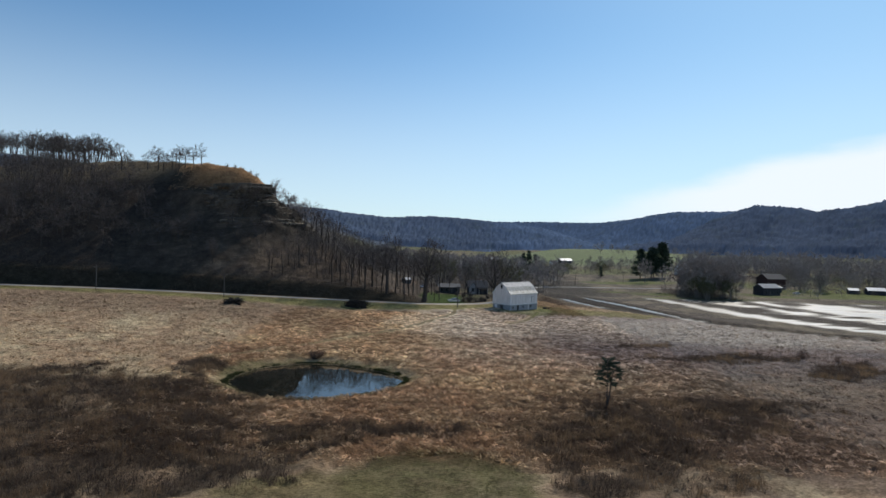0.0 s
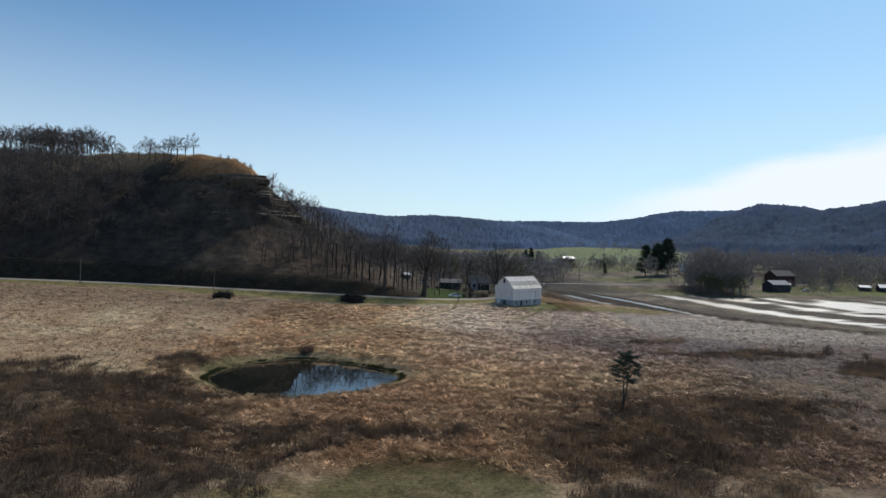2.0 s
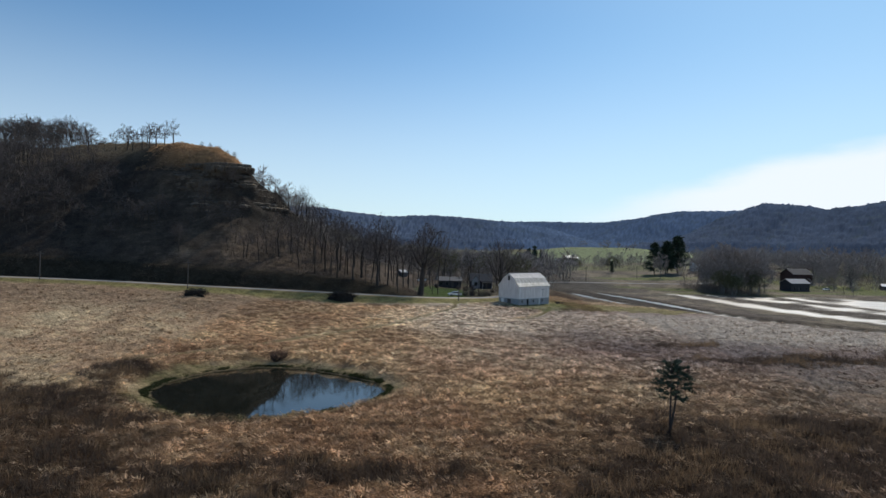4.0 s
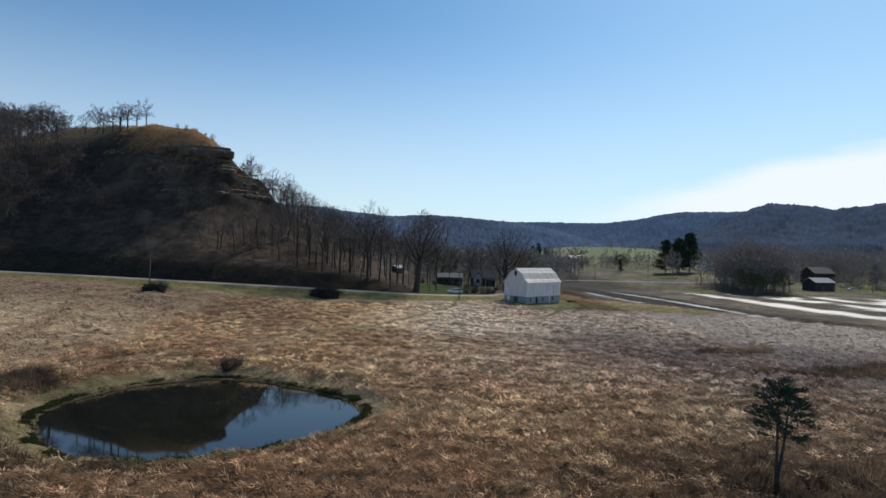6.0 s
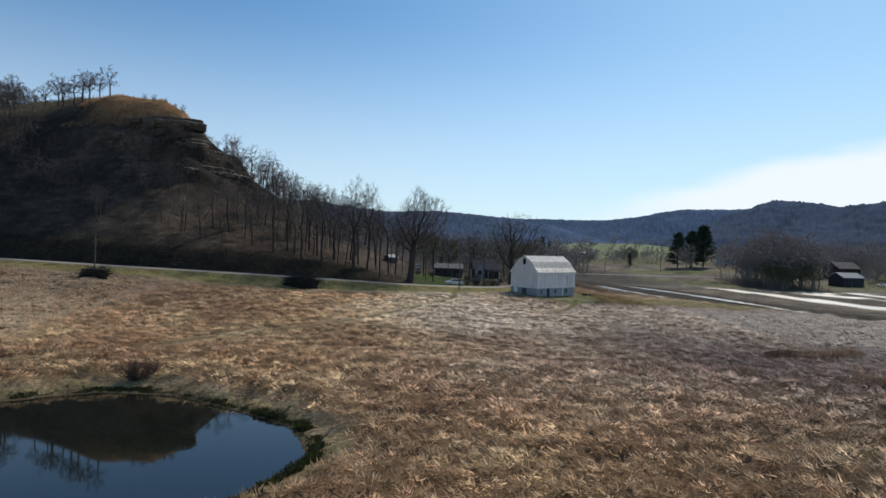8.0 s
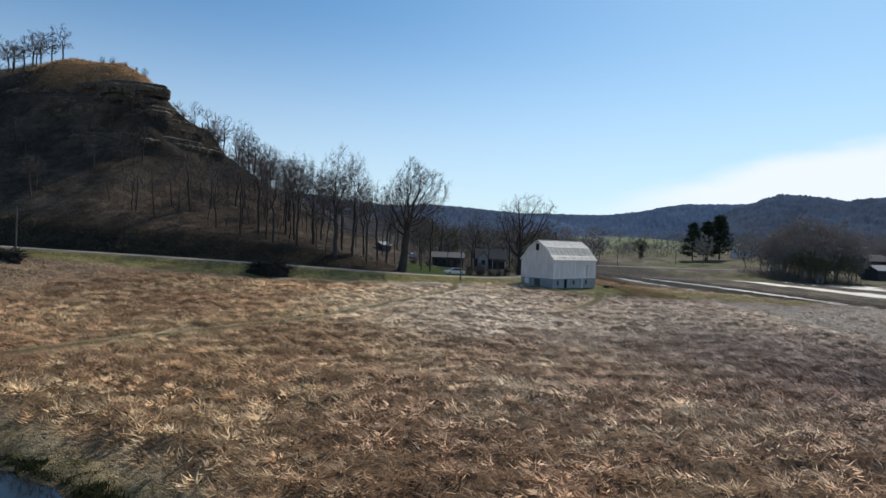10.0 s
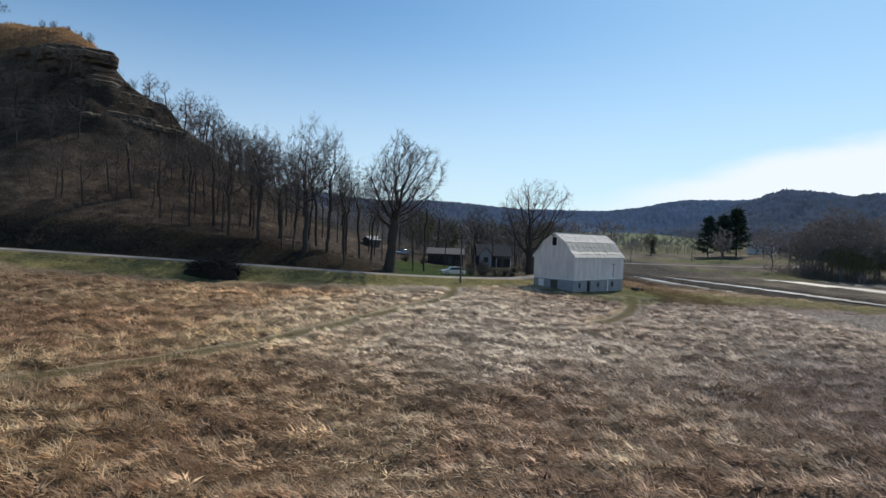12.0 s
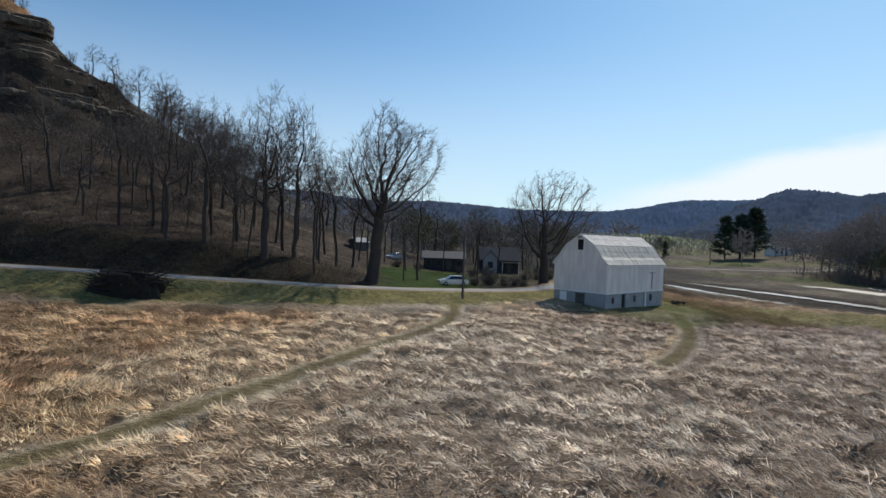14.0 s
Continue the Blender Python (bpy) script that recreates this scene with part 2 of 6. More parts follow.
ROCK = material("sandstone", (0.07, 0.059, 0.049), 0.95, 0.45, 0.35, 0.8, 3.5, depth=0.3, tint=(0.125, 0.104, 0.083))
BENCH = material("dry_grass_bench", (0.25, 0.19, 0.125), 0.95, 0.4, 0.6, 0.6, 5, depth=0.2)
WEATHERED = material("weathered_wood", (0.09, 0.085, 0.085), 0.9, 0.3, 1.0, 0.3, 12)

# ---- terrain ----
def hash01(ix, iy, seed):
    h = (ix.astype(np.int64) * 374761393 + iy.astype(np.int64) * 668265263 + seed * 1442695041) & 0xFFFFFFFF
    h = ((h ^ (h >> 13)) * 1274126177) & 0xFFFFFFFF
    return ((h ^ (h >> 16)) & 0xFFFF) / 65535.0


def vnoise(x, y, seed=0):
    ix, iy = np.floor(x), np.floor(y)
    fx, fy = x - ix, y - iy
    fx, fy = fx * fx * (3 - 2 * fx), fy * fy * (3 - 2 * fy)
    a, b = hash01(ix, iy, seed), hash01(ix + 1, iy, seed)
    c, d = hash01(ix, iy + 1, seed), hash01(ix + 1, iy + 1, seed)
    return (a + (b - a) * fx) * (1 - fy) + (c + (d - c) * fx) * fy


def fbm(x, y, seed=0, octaves=4):
    s, k, tot = 0.0, 1.0, 0.0
    for o in range(octaves):
        s = s + k * vnoise(x * 2 ** o, y * 2 ** o, seed + o * 17)
        tot += k
        k *= 0.5
    return s / tot


def smooth(a, b, v):
    t = np.clip((v - a) / (b - a), 0, 1)
    return t * t * (3 - 2 * t)


ROAD = np.array([(-2600, 150, 60), (-500, 180, 15), (-250, 182, 9.5), (-140, 185, 7.2), (-100, 187, 6.7), (-67, 187.5, 5.7), (-41, 188, 5.0),
                 (-20, 190.5, 4.2), (-6, 195.5, 3.4), (5, 206, 2.6), (16.5, 217, 2.0), (27, 240, 1.7), (38, 290, 1.8), (47, 316, 2.0),
                 (64, 328, 2.0), (115, 332, 2.0), (140, 340, 2.2), (160, 362, 3.0), (185, 398, 4.5), (260, 445, 5.0), (600, 560, 6.0)], float)


def smoothed(points, rounds=2):
    """Corner cutting, so that the line bends softly."""
    p = np.array(points, float)
    for _ in range(rounds):
        q = [p[0]]
        for a, b in zip(p[:-1], p[1:]):
            q += [a * 0.75 + b * 0.25, a * 0.25 + b * 0.75]
        q.append(p[-1])
        p = np.array(q)
    return p


ROAD_LINE = smoothed(ROAD)


def to_line(x, y, line):
    """Signed distance (positive on the line's left) and the nearest point's own values."""
    best = np.full(x.shape, 1e9)
    val = np.zeros(x.shape + (line.shape[1],))
    sign = np.ones(x.shape)
    for a, b in zip(line[:-1], line[1:]):
        ex, ey = b[0] - a[0], b[1] - a[1]
        t = np.clip(((x - a[0]) * ex + (y - a[1]) * ey) / (ex * ex + ey * ey), 0, 1)
        dx, dy = x - a[0] - t * ex, y - a[1] - t * ey
        d = np.hypot(dx, dy)
        m = d < best
        best = np.where(m, d, best)
        sign = np.where(m, np.where(ex * dy - ey * dx >= 0, 1, -1), sign)
        for k in range(line.shape[1]):
            val[..., k] = np.where(m, a[k] + t * (b[k] - a[k]), val[..., k])
    return best * sign, val


CREST = np.array([(-700, 620, 104), (-420, 500, 96), (-300, 420, 81), (-210, 345, 67), (-150, 285, 61), (-100, 247, 55), (-84, 242, 53),
                  (-75, 238, 48.5), (-70, 234.5, 44), (-66.5, 234, 41.0), (-64.5, 234.5, 38.8), (-60, 241, 35.8), (-57.3, 244, 30.5), (-50, 250, 25), (-42, 258, 19), (-30, 275, 12), (-15, 300, 7.5), (0, 310, 5), (20, 320, 3), (60, 330, 2)], float)
POND_C = (-21.0, 102.0)
POND_Z = -1.3
# the shore: a soft closed line round the pond
SHORE = np.array([(-6.7, 104.2), (-8.4, 107.6), (-11.2, 110.0), (-15.6, 112.6), (-23.2, 115.9), (-29.4, 114.5), (-34.0, 109.8), (-35.6, 104.5), (-35.8, 100.2), (-33.6, 96.2), (-30.6, 92.6), (-25.3, 89.2), (-18.9, 89.2), (-13.3, 92.4), (-9.8, 95.2), (-7.5, 98.8), (-6.7, 101.6)], float)
SHORE_A = np.unwrap(np.arctan2(SHORE[:, 1] - POND_C[1], SHORE[:, 0] - POND_C[0]))
SHORE_R = np.hypot(SHORE[:, 0] - POND_C[0], SHORE[:, 1] - POND_C[1])


def rim_radius(an):
    """The shore's distance from the pond's middle, by angle."""
    fine = np.linspace(0, 2 * np.pi, 181)
    r = np.interp(fine, SHORE_A, SHORE_R, period=2 * np.pi)
    k = np.array([1, 2, 3, 2, 1]) / 9
    r = np.convolve(np.concatenate([r[-5:-1], r, r[1:5]]), k, "same")[4:-4]
    r = r * (1 + 0.008 * np.sin(13 * fine + 1) + 0.007 * np.sin(29 * fine) + 0.005 * np.sin(47 * fine + 2))
    return np.interp(np.mod(an, 2 * np.pi), fine, r)


def pond_r(x, y):
    """Radius in units of the pond's rim: 1 on the shore."""
    dx, dy = x - POND_C[0], y - POND_C[1]
    return np.hypot(dx, dy) / rim_radius(np.arctan2(dy, dx))


# ridges of the far hills: crest points (x, y, height)
RIDGES = [
    (np.array([(-2600, 2400, 120), (-1300, 2200, 110), (-334, 2120, 86), (-88, 2080, 106), (32, 2060, 108), (150, 2000, 96), (300, 1900, 70), (420, 1800, 25), (500, 1750, 0)], float), 620.0),
    (np.array([(-200, 3300, 130), (290, 3150, 141), (594, 3000, 141), (743, 2800, 133), (933, 2650, 161), (1000, 2500, 175), (1192, 2450, 178), (1500, 2400, 170), (2400, 2300, 180), (3500, 2200, 190)], float), 800.0),
    (np.array([(560, 1560, 0), (610, 1500, 30), (680, 1450, 84), (749, 1400, 116), (805, 1360, 112), (845, 1320, 99), (869, 1280, 105), (935, 1240, 121), (1100, 1180, 150), (1300, 1100, 165), (1800, 900, 175), (2600, 600, 185)], float), 680.0),
]


def far_hills(x, y):
    z = np.zeros_like(x)
    for line, width in RIDGES:
        d, v = to_line(x, y, line)
        f = np.exp(-(np.abs(d) / (width * 0.48)) ** 2)
        lumps = 1 + 0.20 * (fbm(x / 330, y / 330, 5, 2) - 0.5) * np.clip(np.abs(d) / 120, 0, 1)
        z = np.maximum(z, v[..., 2] * f * lumps)
    return z


def ellipse_soft(x, y, cx, cy, rx, ry):
    return smooth(1.3, 0.2, np.hypot((x - cx) / rx, (y - cy) / ry))


def height(x, y):
    d, v = to_line(x, y, ROAD_LINE)
    zr = v[..., 2]
    span = np.interp(v[..., 0], [-60, -20, 2, 30], [78, 75, 34, 34])
    # the road runs on a low bank: its verge falls steeply, then the field eases down
    drop = np.interp(v[..., 0], [-90, -62, -45, -26, -8, 2, 20], [0.3, 0.7, 1.3, 1.8, 1.1, 0.5, 0.0])
    z = (zr - drop * smooth(-1.9, -8.0, d)) * (1 - smooth(0, 1, -d / span))
    # beyond the road
    yc, zc = np.interp(x, CREST[:, 0], CREST[:, 1]), np.interp(x, CREST[:, 0], CREST[:, 2])
    yr = np.interp(x, ROAD_LINE[:, 0], ROAD_LINE[:, 1])
    bank = np.interp(x, [-300, -140, -43, -20, -8, 0], [7, 6, 4.3, 3.0, 0.8, 0])
    rough = (fbm(x / 9, y / 9, 3) - 0.5) * 1.0
    zb = zr + bank * smooth(3.5, 10.5, d) + rough * smooth(3, 14, d) * smooth(4, -20, x)
    y0 = yr + 10.5
    u = np.clip((y - y0) / np.maximum(yc - y0, 8), 0, 1)
    craggy = smooth(-128, -108, x) * smooth(-54, -62, x)
    prof_soft = u * (1.25 - 0.25 * u)
    prof_crag = np.interp(u, [0, 0.3, 0.52, 0.66, 0.70, 0.78, 0.82, 0.9, 1.0], [0, 0.25, 0.44, 0.58, 0.70, 0.76, 0.88, 0.95, 1.0])
    prof = prof_soft * (1 - craggy) + prof_crag * craggy
    up = np.maximum(zc - zr - bank, 0)
    back = np.clip(y - yc, 0, None)
    slope = up * prof - np.minimum(up, back * np.interp(x, [-150, -92, -78, -66, -58, -20], [0.03, 0.12, 0.9, 0.9, 0.45, 0.2]))
    zn = zb + slope * smooth(20, -25, x) + rough * 1.2 * np.clip(slope / 12, 0, 1)
    z = np.where(d > 0, np.where(d > 3.4, zn, zr), z)
    z = np.where(np.abs(d) < 3.4, zr, z)
    z = z - 0.35 * np.exp(-((np.abs(d) - 4.6) / 0.9) ** 2) * (x < 30)
    # a low terrace in the east
    z = z + 3.6 * smooth(325, 420, y) * smooth(130, 220, x)
    # pond basin
    pr = pond_r(x, y)
    z = np.where(pr < 1.42, np.minimum(z, POND_Z - 1.2 + 1.2 * smooth(0.75, 1.0, pr) + 1.4 * smooth(1.0, 1.42, pr) + 0.1 * smooth(1.0, 1.03, pr)), z)
    # a pasture that swells towards the hills
    z = z + 15.0 * ellipse_soft(x, y, 250, 1010, 150, 260)
    # far valley
    z = z + far_hills(x, y) * smooth(450, 900, np.hypot(x, y))
    return z


# ---- ground sheet ----
def steps(lo, hi, fine_lo, fine_hi, fine, grow=1.09, top=60.0):
    """Grid lines: fine in the middle, ever wider outwards."""
    mid = list(np.arange(fine_lo, fine_hi + 1e-6, fine))
    out, s, v = [], fine, fine_hi
    while v < hi:
        s = min(s * grow, top); v += s; out.append(v)
    low, s, v = [], fine, fine_lo
    while v > lo:
        s = min(s * grow, top); v -= s; low.append(v)
    return np.array(low[::-1] + mid + out)


PATH_A = smoothed([(4.6, 199, 0), (4.3, 190, 0), (3.6, 181.5, 0), (-1.6, 170.8, 0), (-5.9, 160.6, 0), (-8.9, 154.2, 0), (-11.2, 149.7, 0), (-16, 144.3, 0), (-23.6, 136.4, 0), (-32, 126, 0), (-45, 114, 0)])
PATH_B = smoothed([(33.5, 205, 0), (30, 192, 0), (25.5, 182.5, 0), (20.3, 173.8, 0)])
DITCH = smoothed([(47, 290, 0), (52, 268, 0), (58, 250, 0), (67, 224, 0), (80, 206, 0), (90, 190, 0), (106, 172, 0), (160, 130, 0), (300, 60, 0)])
CHANNEL = smoothed([(66, 290, 0), (70, 270, 0), (75.5, 250, 0), (78.5, 232, 0), (81, 215, 0), (86, 195, 0), (97, 178, 0), (125, 150, 0)])
FIELD_EDGE = smoothed([(86, 350, 0), (97, 291, 0), (103, 255, 0), (106, 226, 0), (114, 198, 0), (135, 165, 0), (300, 50, 0)])
BARN_C, BARN_U = (26.35, 210.8), (0.733, 0.68)


def mix3(c, rgb, f):
    f = np.clip(f, 0, 1)[..., None]
    return c * (1 - f) + np.array(rgb) * f


def ellipse(x, y, cx, cy, rx, ry, turn=0.0, wob=0.0, seed=0):
    c, s = math.cos(turn), math.sin(turn)
    dx, dy = x - cx, y - cy
    r = np.hypot((dx * c + dy * s) / rx, (dy * c - dx * s) / ry)
    return smooth(1.15, 0.8, r + wob * (fbm(x / 5, y / 5, seed) - 0.5) * 2)


def brushy(x, y):
    """Where tall dark brush grows in the field, 0 to 1."""
    b = ellipse(x, y, -53, 84, 22, 13, 0.15, 0.5, 21)
    for cx, cy, rx, ry, tn in ((-44, 66, 21, 15, 0.0), (-27, 57, 13, 7, 0.1), (-68, 92, 15, 8, 0.2), (-64, 68, 24, 24, 0), (-9, 71, 11, 2.8, 0.1), (-17, 65, 7, 3.2, 0.3), (34, 85.5, 20, 4.6, 0.03), (21, 69, 9.5, 13, -0.15), (31, 76, 14, 6, 0.2), (20, 58, 10, 4.5, 0.0),
                               (62, 125, 16, 4, 0.1), (80, 115, 14, 4, 0.6), (48, 139, 9, 2.5, 0.2), (-42, 106, 5, 6, 0.6)):
        b = np.maximum(b, ellipse(x, y, cx, cy, rx, ry * 1.1, tn, 0.8, 21 + int(cx)))
    return b * (0.4 + 0.6 * smooth(0.36, 0.54, fbm(x / 4.5, y / 4.0, 77) + 0.04))


def mud_field(x, y):
    """1 inside the flooded field, which lies east of the ditch."""
    d, _ = to_line(x, y, FIELD_EDGE)
    return smooth(-2, 1, d) * smooth(300, 285, y + 0.06 * x + 6 * (fbm(x / 15, y / 15, 4) - 0.5)) * smooth(60, 80, x)


def cover_colour(x, y, z):
    big, mid, fine = fbm(x / 38, y / 38, 11), fbm(x / 7, y / 11, 12), fbm(x / 1.6, y / 1.1, 13)
    c = np.zeros(x.shape + (3,)) + np.array((0.425, 0.285, 0.180))
    c = mix3(c, (0.54, 0.41, 0.26), smooth(0.45, 0.72, mid * 0.6 + fine * 0.5))
    c = mix3(c, (0.225, 0.13, 0.08), smooth(0.47, 0.72, big * 0.7 + fine * 0.35) * 0.55)
    east = smooth(4, 55, x) * smooth(40, 90, y) * smooth(175, 120, y)
    c = mix3(c, (0.29, 0.215, 0.17), smooth(8, 38, x) * smooth(105, 135, y) * smooth(212, 192, y) * (0.5 + 0.5 * mid))
    c = mix3(c, (0.145, 0.112, 0.096), east * (0.45 + 0.6 * mid))
    c = mix3(c, (0.47, 0.37, 0.265), smooth(-16, 0, x) * smooth(136, 150, y) * smooth(200, 185, y) * 0.7)
    north = smooth(-15, -40, x) * smooth(140, 165, y)
    c = mix3(c, (0.235, 0.158, 0.108), north * 0.8)
    c = mix3(c, (0.25, 0.14, 0.085), smooth(0.5, 0.68, fbm(x / 13, y / 8, 38)) * smooth(105, 125, y) * smooth(165, 145, y) * 0.28)
    b = brushy(x, y)
    c = mix3(c, (0.062, 0.046, 0.035), b * 0.9)
    c = mix3(c, (0.115, 0.08, 0.055), np.maximum(ellipse(x, y, -54, 72, 36, 24, 0.1, 0.4, 35) * 0.8, ellipse(x, y, 28, 74, 22, 18, 0.0, 0.5, 36) * 0.55))
    c = mix3(c, (0.58, 0.465, 0.335), ellipse(x, y, 2, 164, 17, 18, 0.2, 0.4, 37) * 0.75)
    c = mix3(c, (0.21, 0.135, 0.08), ellipse(x, y, -5, 142.5, 15, 5.5, 0.1, 0.6, 39) * 0.3)
    c = mix3(c, (0.185, 0.13, 0.105), np.maximum(ellipse(x, y, 43, 141, 19, 22, 0.2, 0.5, 45) * 0.4, ellipse(x, y, 52, 68, 22, 15, 0.0, 0.5, 46) * 0.55))
    grey = (smooth(-14, 8, x) * smooth(95, 125, y) * smooth(212, 200, y))[..., None]
    c = c * (np.array((0.965, 1.0, 0.99)) * (1 - grey) + np.array((0.93, 1.04, 1.21)) * grey)
    # mown and green places
    c = mix3(c, (0.125, 0.112, 0.052), ellipse(x, y, 0.5, 53, 10.5, 10.5, 0, 0.35, 31) * (0.6 + 0.5 * fine))
    c = mix3(c, (0.16, 0.135, 0.06), ellipse(x, y, -12, 53, 9, 4.5, 0.2, 0.5, 33) * 0.7)
    pr = pond_r(x, y)
    c = mix3(c, (0.115, 0.118, 0.048), smooth(1.34, 1.06, pr + 0.5 * (mid - 0.5)) * smooth(1.0, 1.04, pr) * (0.3 + 0.6 * fine))
    c = mix3(c, (0.045, 0.04, 0.025), smooth(1.06, 0.98, pr))
    for line, w in ((PATH_A, 0.66), (PATH_B, 0.8)):
        d, _ = to_line(x, y, line)
        c = mix3(c, (0.60, 0.48, 0.32), smooth(0.5, 0.2, np.abs(np.abs(d + 0.1) - w * 1.5)) * (d < 0) * 0.7 * smooth(150, 165, y))
        c = mix3(c, (0.16, 0.125, 0.058), smooth(w * 1.35, w * 0.6, np.abs(d)) * (0.75 + 0.3 * fine))
    c = mix3(c, (0.20, 0.18, 0.07), ellipse(x, y, 49, 212, 30, 10, -0.3, 0.3, 41) * 0.75)
    c = mix3(c, (0.10, 0.115, 0.04), ellipse(x, y, 30, 206, 13, 10, 0.75, 0.3, 42) * 0.7)
    # verge of the road, and the lawn beyond
    d, v = to_line(x, y, ROAD_LINE)
    c = mix3(c, (0.215, 0.19, 0.08), smooth(-10.5, -6.5, d + 4 * (mid - 0.5)) * smooth(-2, -3.5, d) * smooth(45, 20, x) * (0.85 + 0.3 * fine))
    behind = d > 3
    hill = behind & (x < 8)
    leaf = np.zeros_like(c) + np.array((0.085, 0.066, 0.052))
    leaf = mix3(leaf, (0.165, 0.125, 0.09), smooth(0.45, 0.7, fine * 0.5 + mid * 0.5))
    leaf = mix3(leaf, (0.052, 0.044, 0.038), smooth(-95, -125, x) * 0.9)
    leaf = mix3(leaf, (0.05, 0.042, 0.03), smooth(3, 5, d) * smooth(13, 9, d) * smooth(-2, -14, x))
    leaf = mix3(leaf, (0.34, 0.195, 0.10), smooth(43, 47, z + 2 * (fine - 0.5)) * smooth(-110, -95, x) * smooth(-60, -66, x))
    # bluff's shoulder: sunlit rim toned down by a darker colour
    leaf = mix3(leaf, (0.062, 0.052, 0.043), smooth(20, 25, z) * smooth(-70, -64, x) * smooth(-44, -52, x))
    leaf = mix3(leaf, (0.24, 0.185, 0.115), smooth(46, 52, z) * smooth(-100, -130, x) * 0.7)
    # lawn by the houses, its green darkened for the trees' shade
    leaf = mix3(leaf, (0.055, 0.088, 0.02), ellipse(x, y, 2, 228, 11, 26, 0.0, 0.25, 51) * (0.8 + 0.3 * fine))
    # same shade put into the colour along and behind the crest
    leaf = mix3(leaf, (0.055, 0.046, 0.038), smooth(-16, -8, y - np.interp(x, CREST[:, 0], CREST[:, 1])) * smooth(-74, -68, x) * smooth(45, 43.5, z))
    leaf = leaf * 0.84
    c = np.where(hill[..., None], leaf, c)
    lawn = np.zeros_like(c) + np.array((0.082, 0.08, 0.042))
    lawn = mix3(lawn, (0.11, 0.09, 0.062), smooth(0.35, 0.6, mid))
    c = np.where((behind & (x >= 8) & (x < 120) & (y < 420))[..., None], lawn, c)
    # bottomland beyond the ditch
    dd, _ = to_line(x, y, DITCH)
    over = smooth(-3.5, -1.5, dd) * (x > 35)
    soil = np.zeros_like(c) + np.array((0.125, 0.103, 0.083))
    soil = mix3(soil, (0.20, 0.165, 0.12), smooth(0.45, 0.65, mid))
    soil = mix3(soil, (0.13, 0.14, 0.055), smooth(0.5, 0.62, fbm(x / 60, y / 25, 61)) * smooth(270, 300, y))
    soil = mix3(soil, (0.14, 0.16, 0.05), smooth(225, 260, x) * smooth(240, 300, y))
    soil = mix3(soil, (0.05, 0.042, 0.035), ellipse(x, y, 50, 262, 12, 34, 0.3, 0.3, 62) * 0.85)
    c = np.where((over > 0.5)[..., None], soil, c)
    c = mix3(c, (0.05, 0.042, 0.035), ellipse(x, y, 47, 258, 11, 30, 0.3, 0.3, 62) * 0.8)
    ch, _ = to_line(x, y, CHANNEL)
    c = mix3(c, (0.045, 0.037, 0.031), smooth(-2, 3, dd) * smooth(1, -1, ch) * smooth(196, 206, y) * smooth(300, 285, y) * 0.9)
    c = mix3(c, (0.04, 0.032, 0.026), np.exp(-((ch - 2.6 - 1.4 * (mid - 0.5)) / 1.5) ** 2) * smooth(300, 280, y) * 0.85)
    mud = mud_field(x, y)
    fe, _ = to_line(x, y, FIELD_EDGE)
    c = mix3(c, (0.10, 0.085, 0.07), mud * 0.9)
    # standing water between the rows, and in the ditch
    row = 0.55 * fbm(fe / 9.0 + 0.4 * mid, y / 70, 71, 3) + 0.45 * fbm(fe / 2.6, y / 90, 76, 2)
    wet = mud * smooth(0.42, 0.52, row + 0.14 * (fbm(x / 45, y / 45, 72) - 0.5) - 0.03 + 0.25 * np.exp(-((fe - 4) / 3.0) ** 2) - 0.14 * np.exp(-((fe - 14) / 5.0) ** 2))
    wet = wet * (0.75 + 0.25 * fine)
    pool = smooth(2.6, 1.5, np.abs(dd - 1.2) + 1.8 * (fbm(x / 4, y / 9, 73) - 0.5)) * smooth(270, 264, y) * smooth(231, 238, y)
    pool = np.maximum(pool, smooth(1.7, 0.9, np.abs(ch) + 1.5 * (fbm(x / 4, y / 9, 75) - 0.5)) * smooth(264, 258, y) * smooth(190, 197, y) * smooth(0.36, 0.46, fbm(x / 9, y / 11, 74) + 0.06))
    wet = np.maximum(wet, pool * 0.6)
    c = mix3(c, (0.05, 0.045, 0.035), wet * 0.7)
    # far valley: pale fields, green pasture, wooded hills
    r = np.hypot(x, y)
    field = np.zeros_like(c) + np.array((0.15, 0.128, 0.085))
    field = mix3(field, (0.14, 0.14, 0.07), smooth(0.46, 0.56, fbm(x / 150, y / 60, 81)))
    field = mix3(field, (0.17, 0.195, 0.10), ellipse(x, y, 235, 960, 150, 330, -0.1, 0.15, 82))
    c = np.where((r > 470)[..., None], field, c)
    wood = smooth(9, 22, far_hills(x, y) + 8 * (fbm(x / 60, y / 60, 83) - 0.5)) * (r > 470)
    wood = np.maximum(wood, ((d > 0) & (x < -140) & (r > 420)) * 1.0)
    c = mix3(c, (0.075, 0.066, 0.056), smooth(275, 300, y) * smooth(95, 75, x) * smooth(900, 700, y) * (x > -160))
    # wooded hills get a blue base colour in place of haze
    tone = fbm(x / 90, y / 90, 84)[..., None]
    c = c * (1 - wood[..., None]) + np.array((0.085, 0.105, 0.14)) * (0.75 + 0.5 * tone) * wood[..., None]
    return c, wet


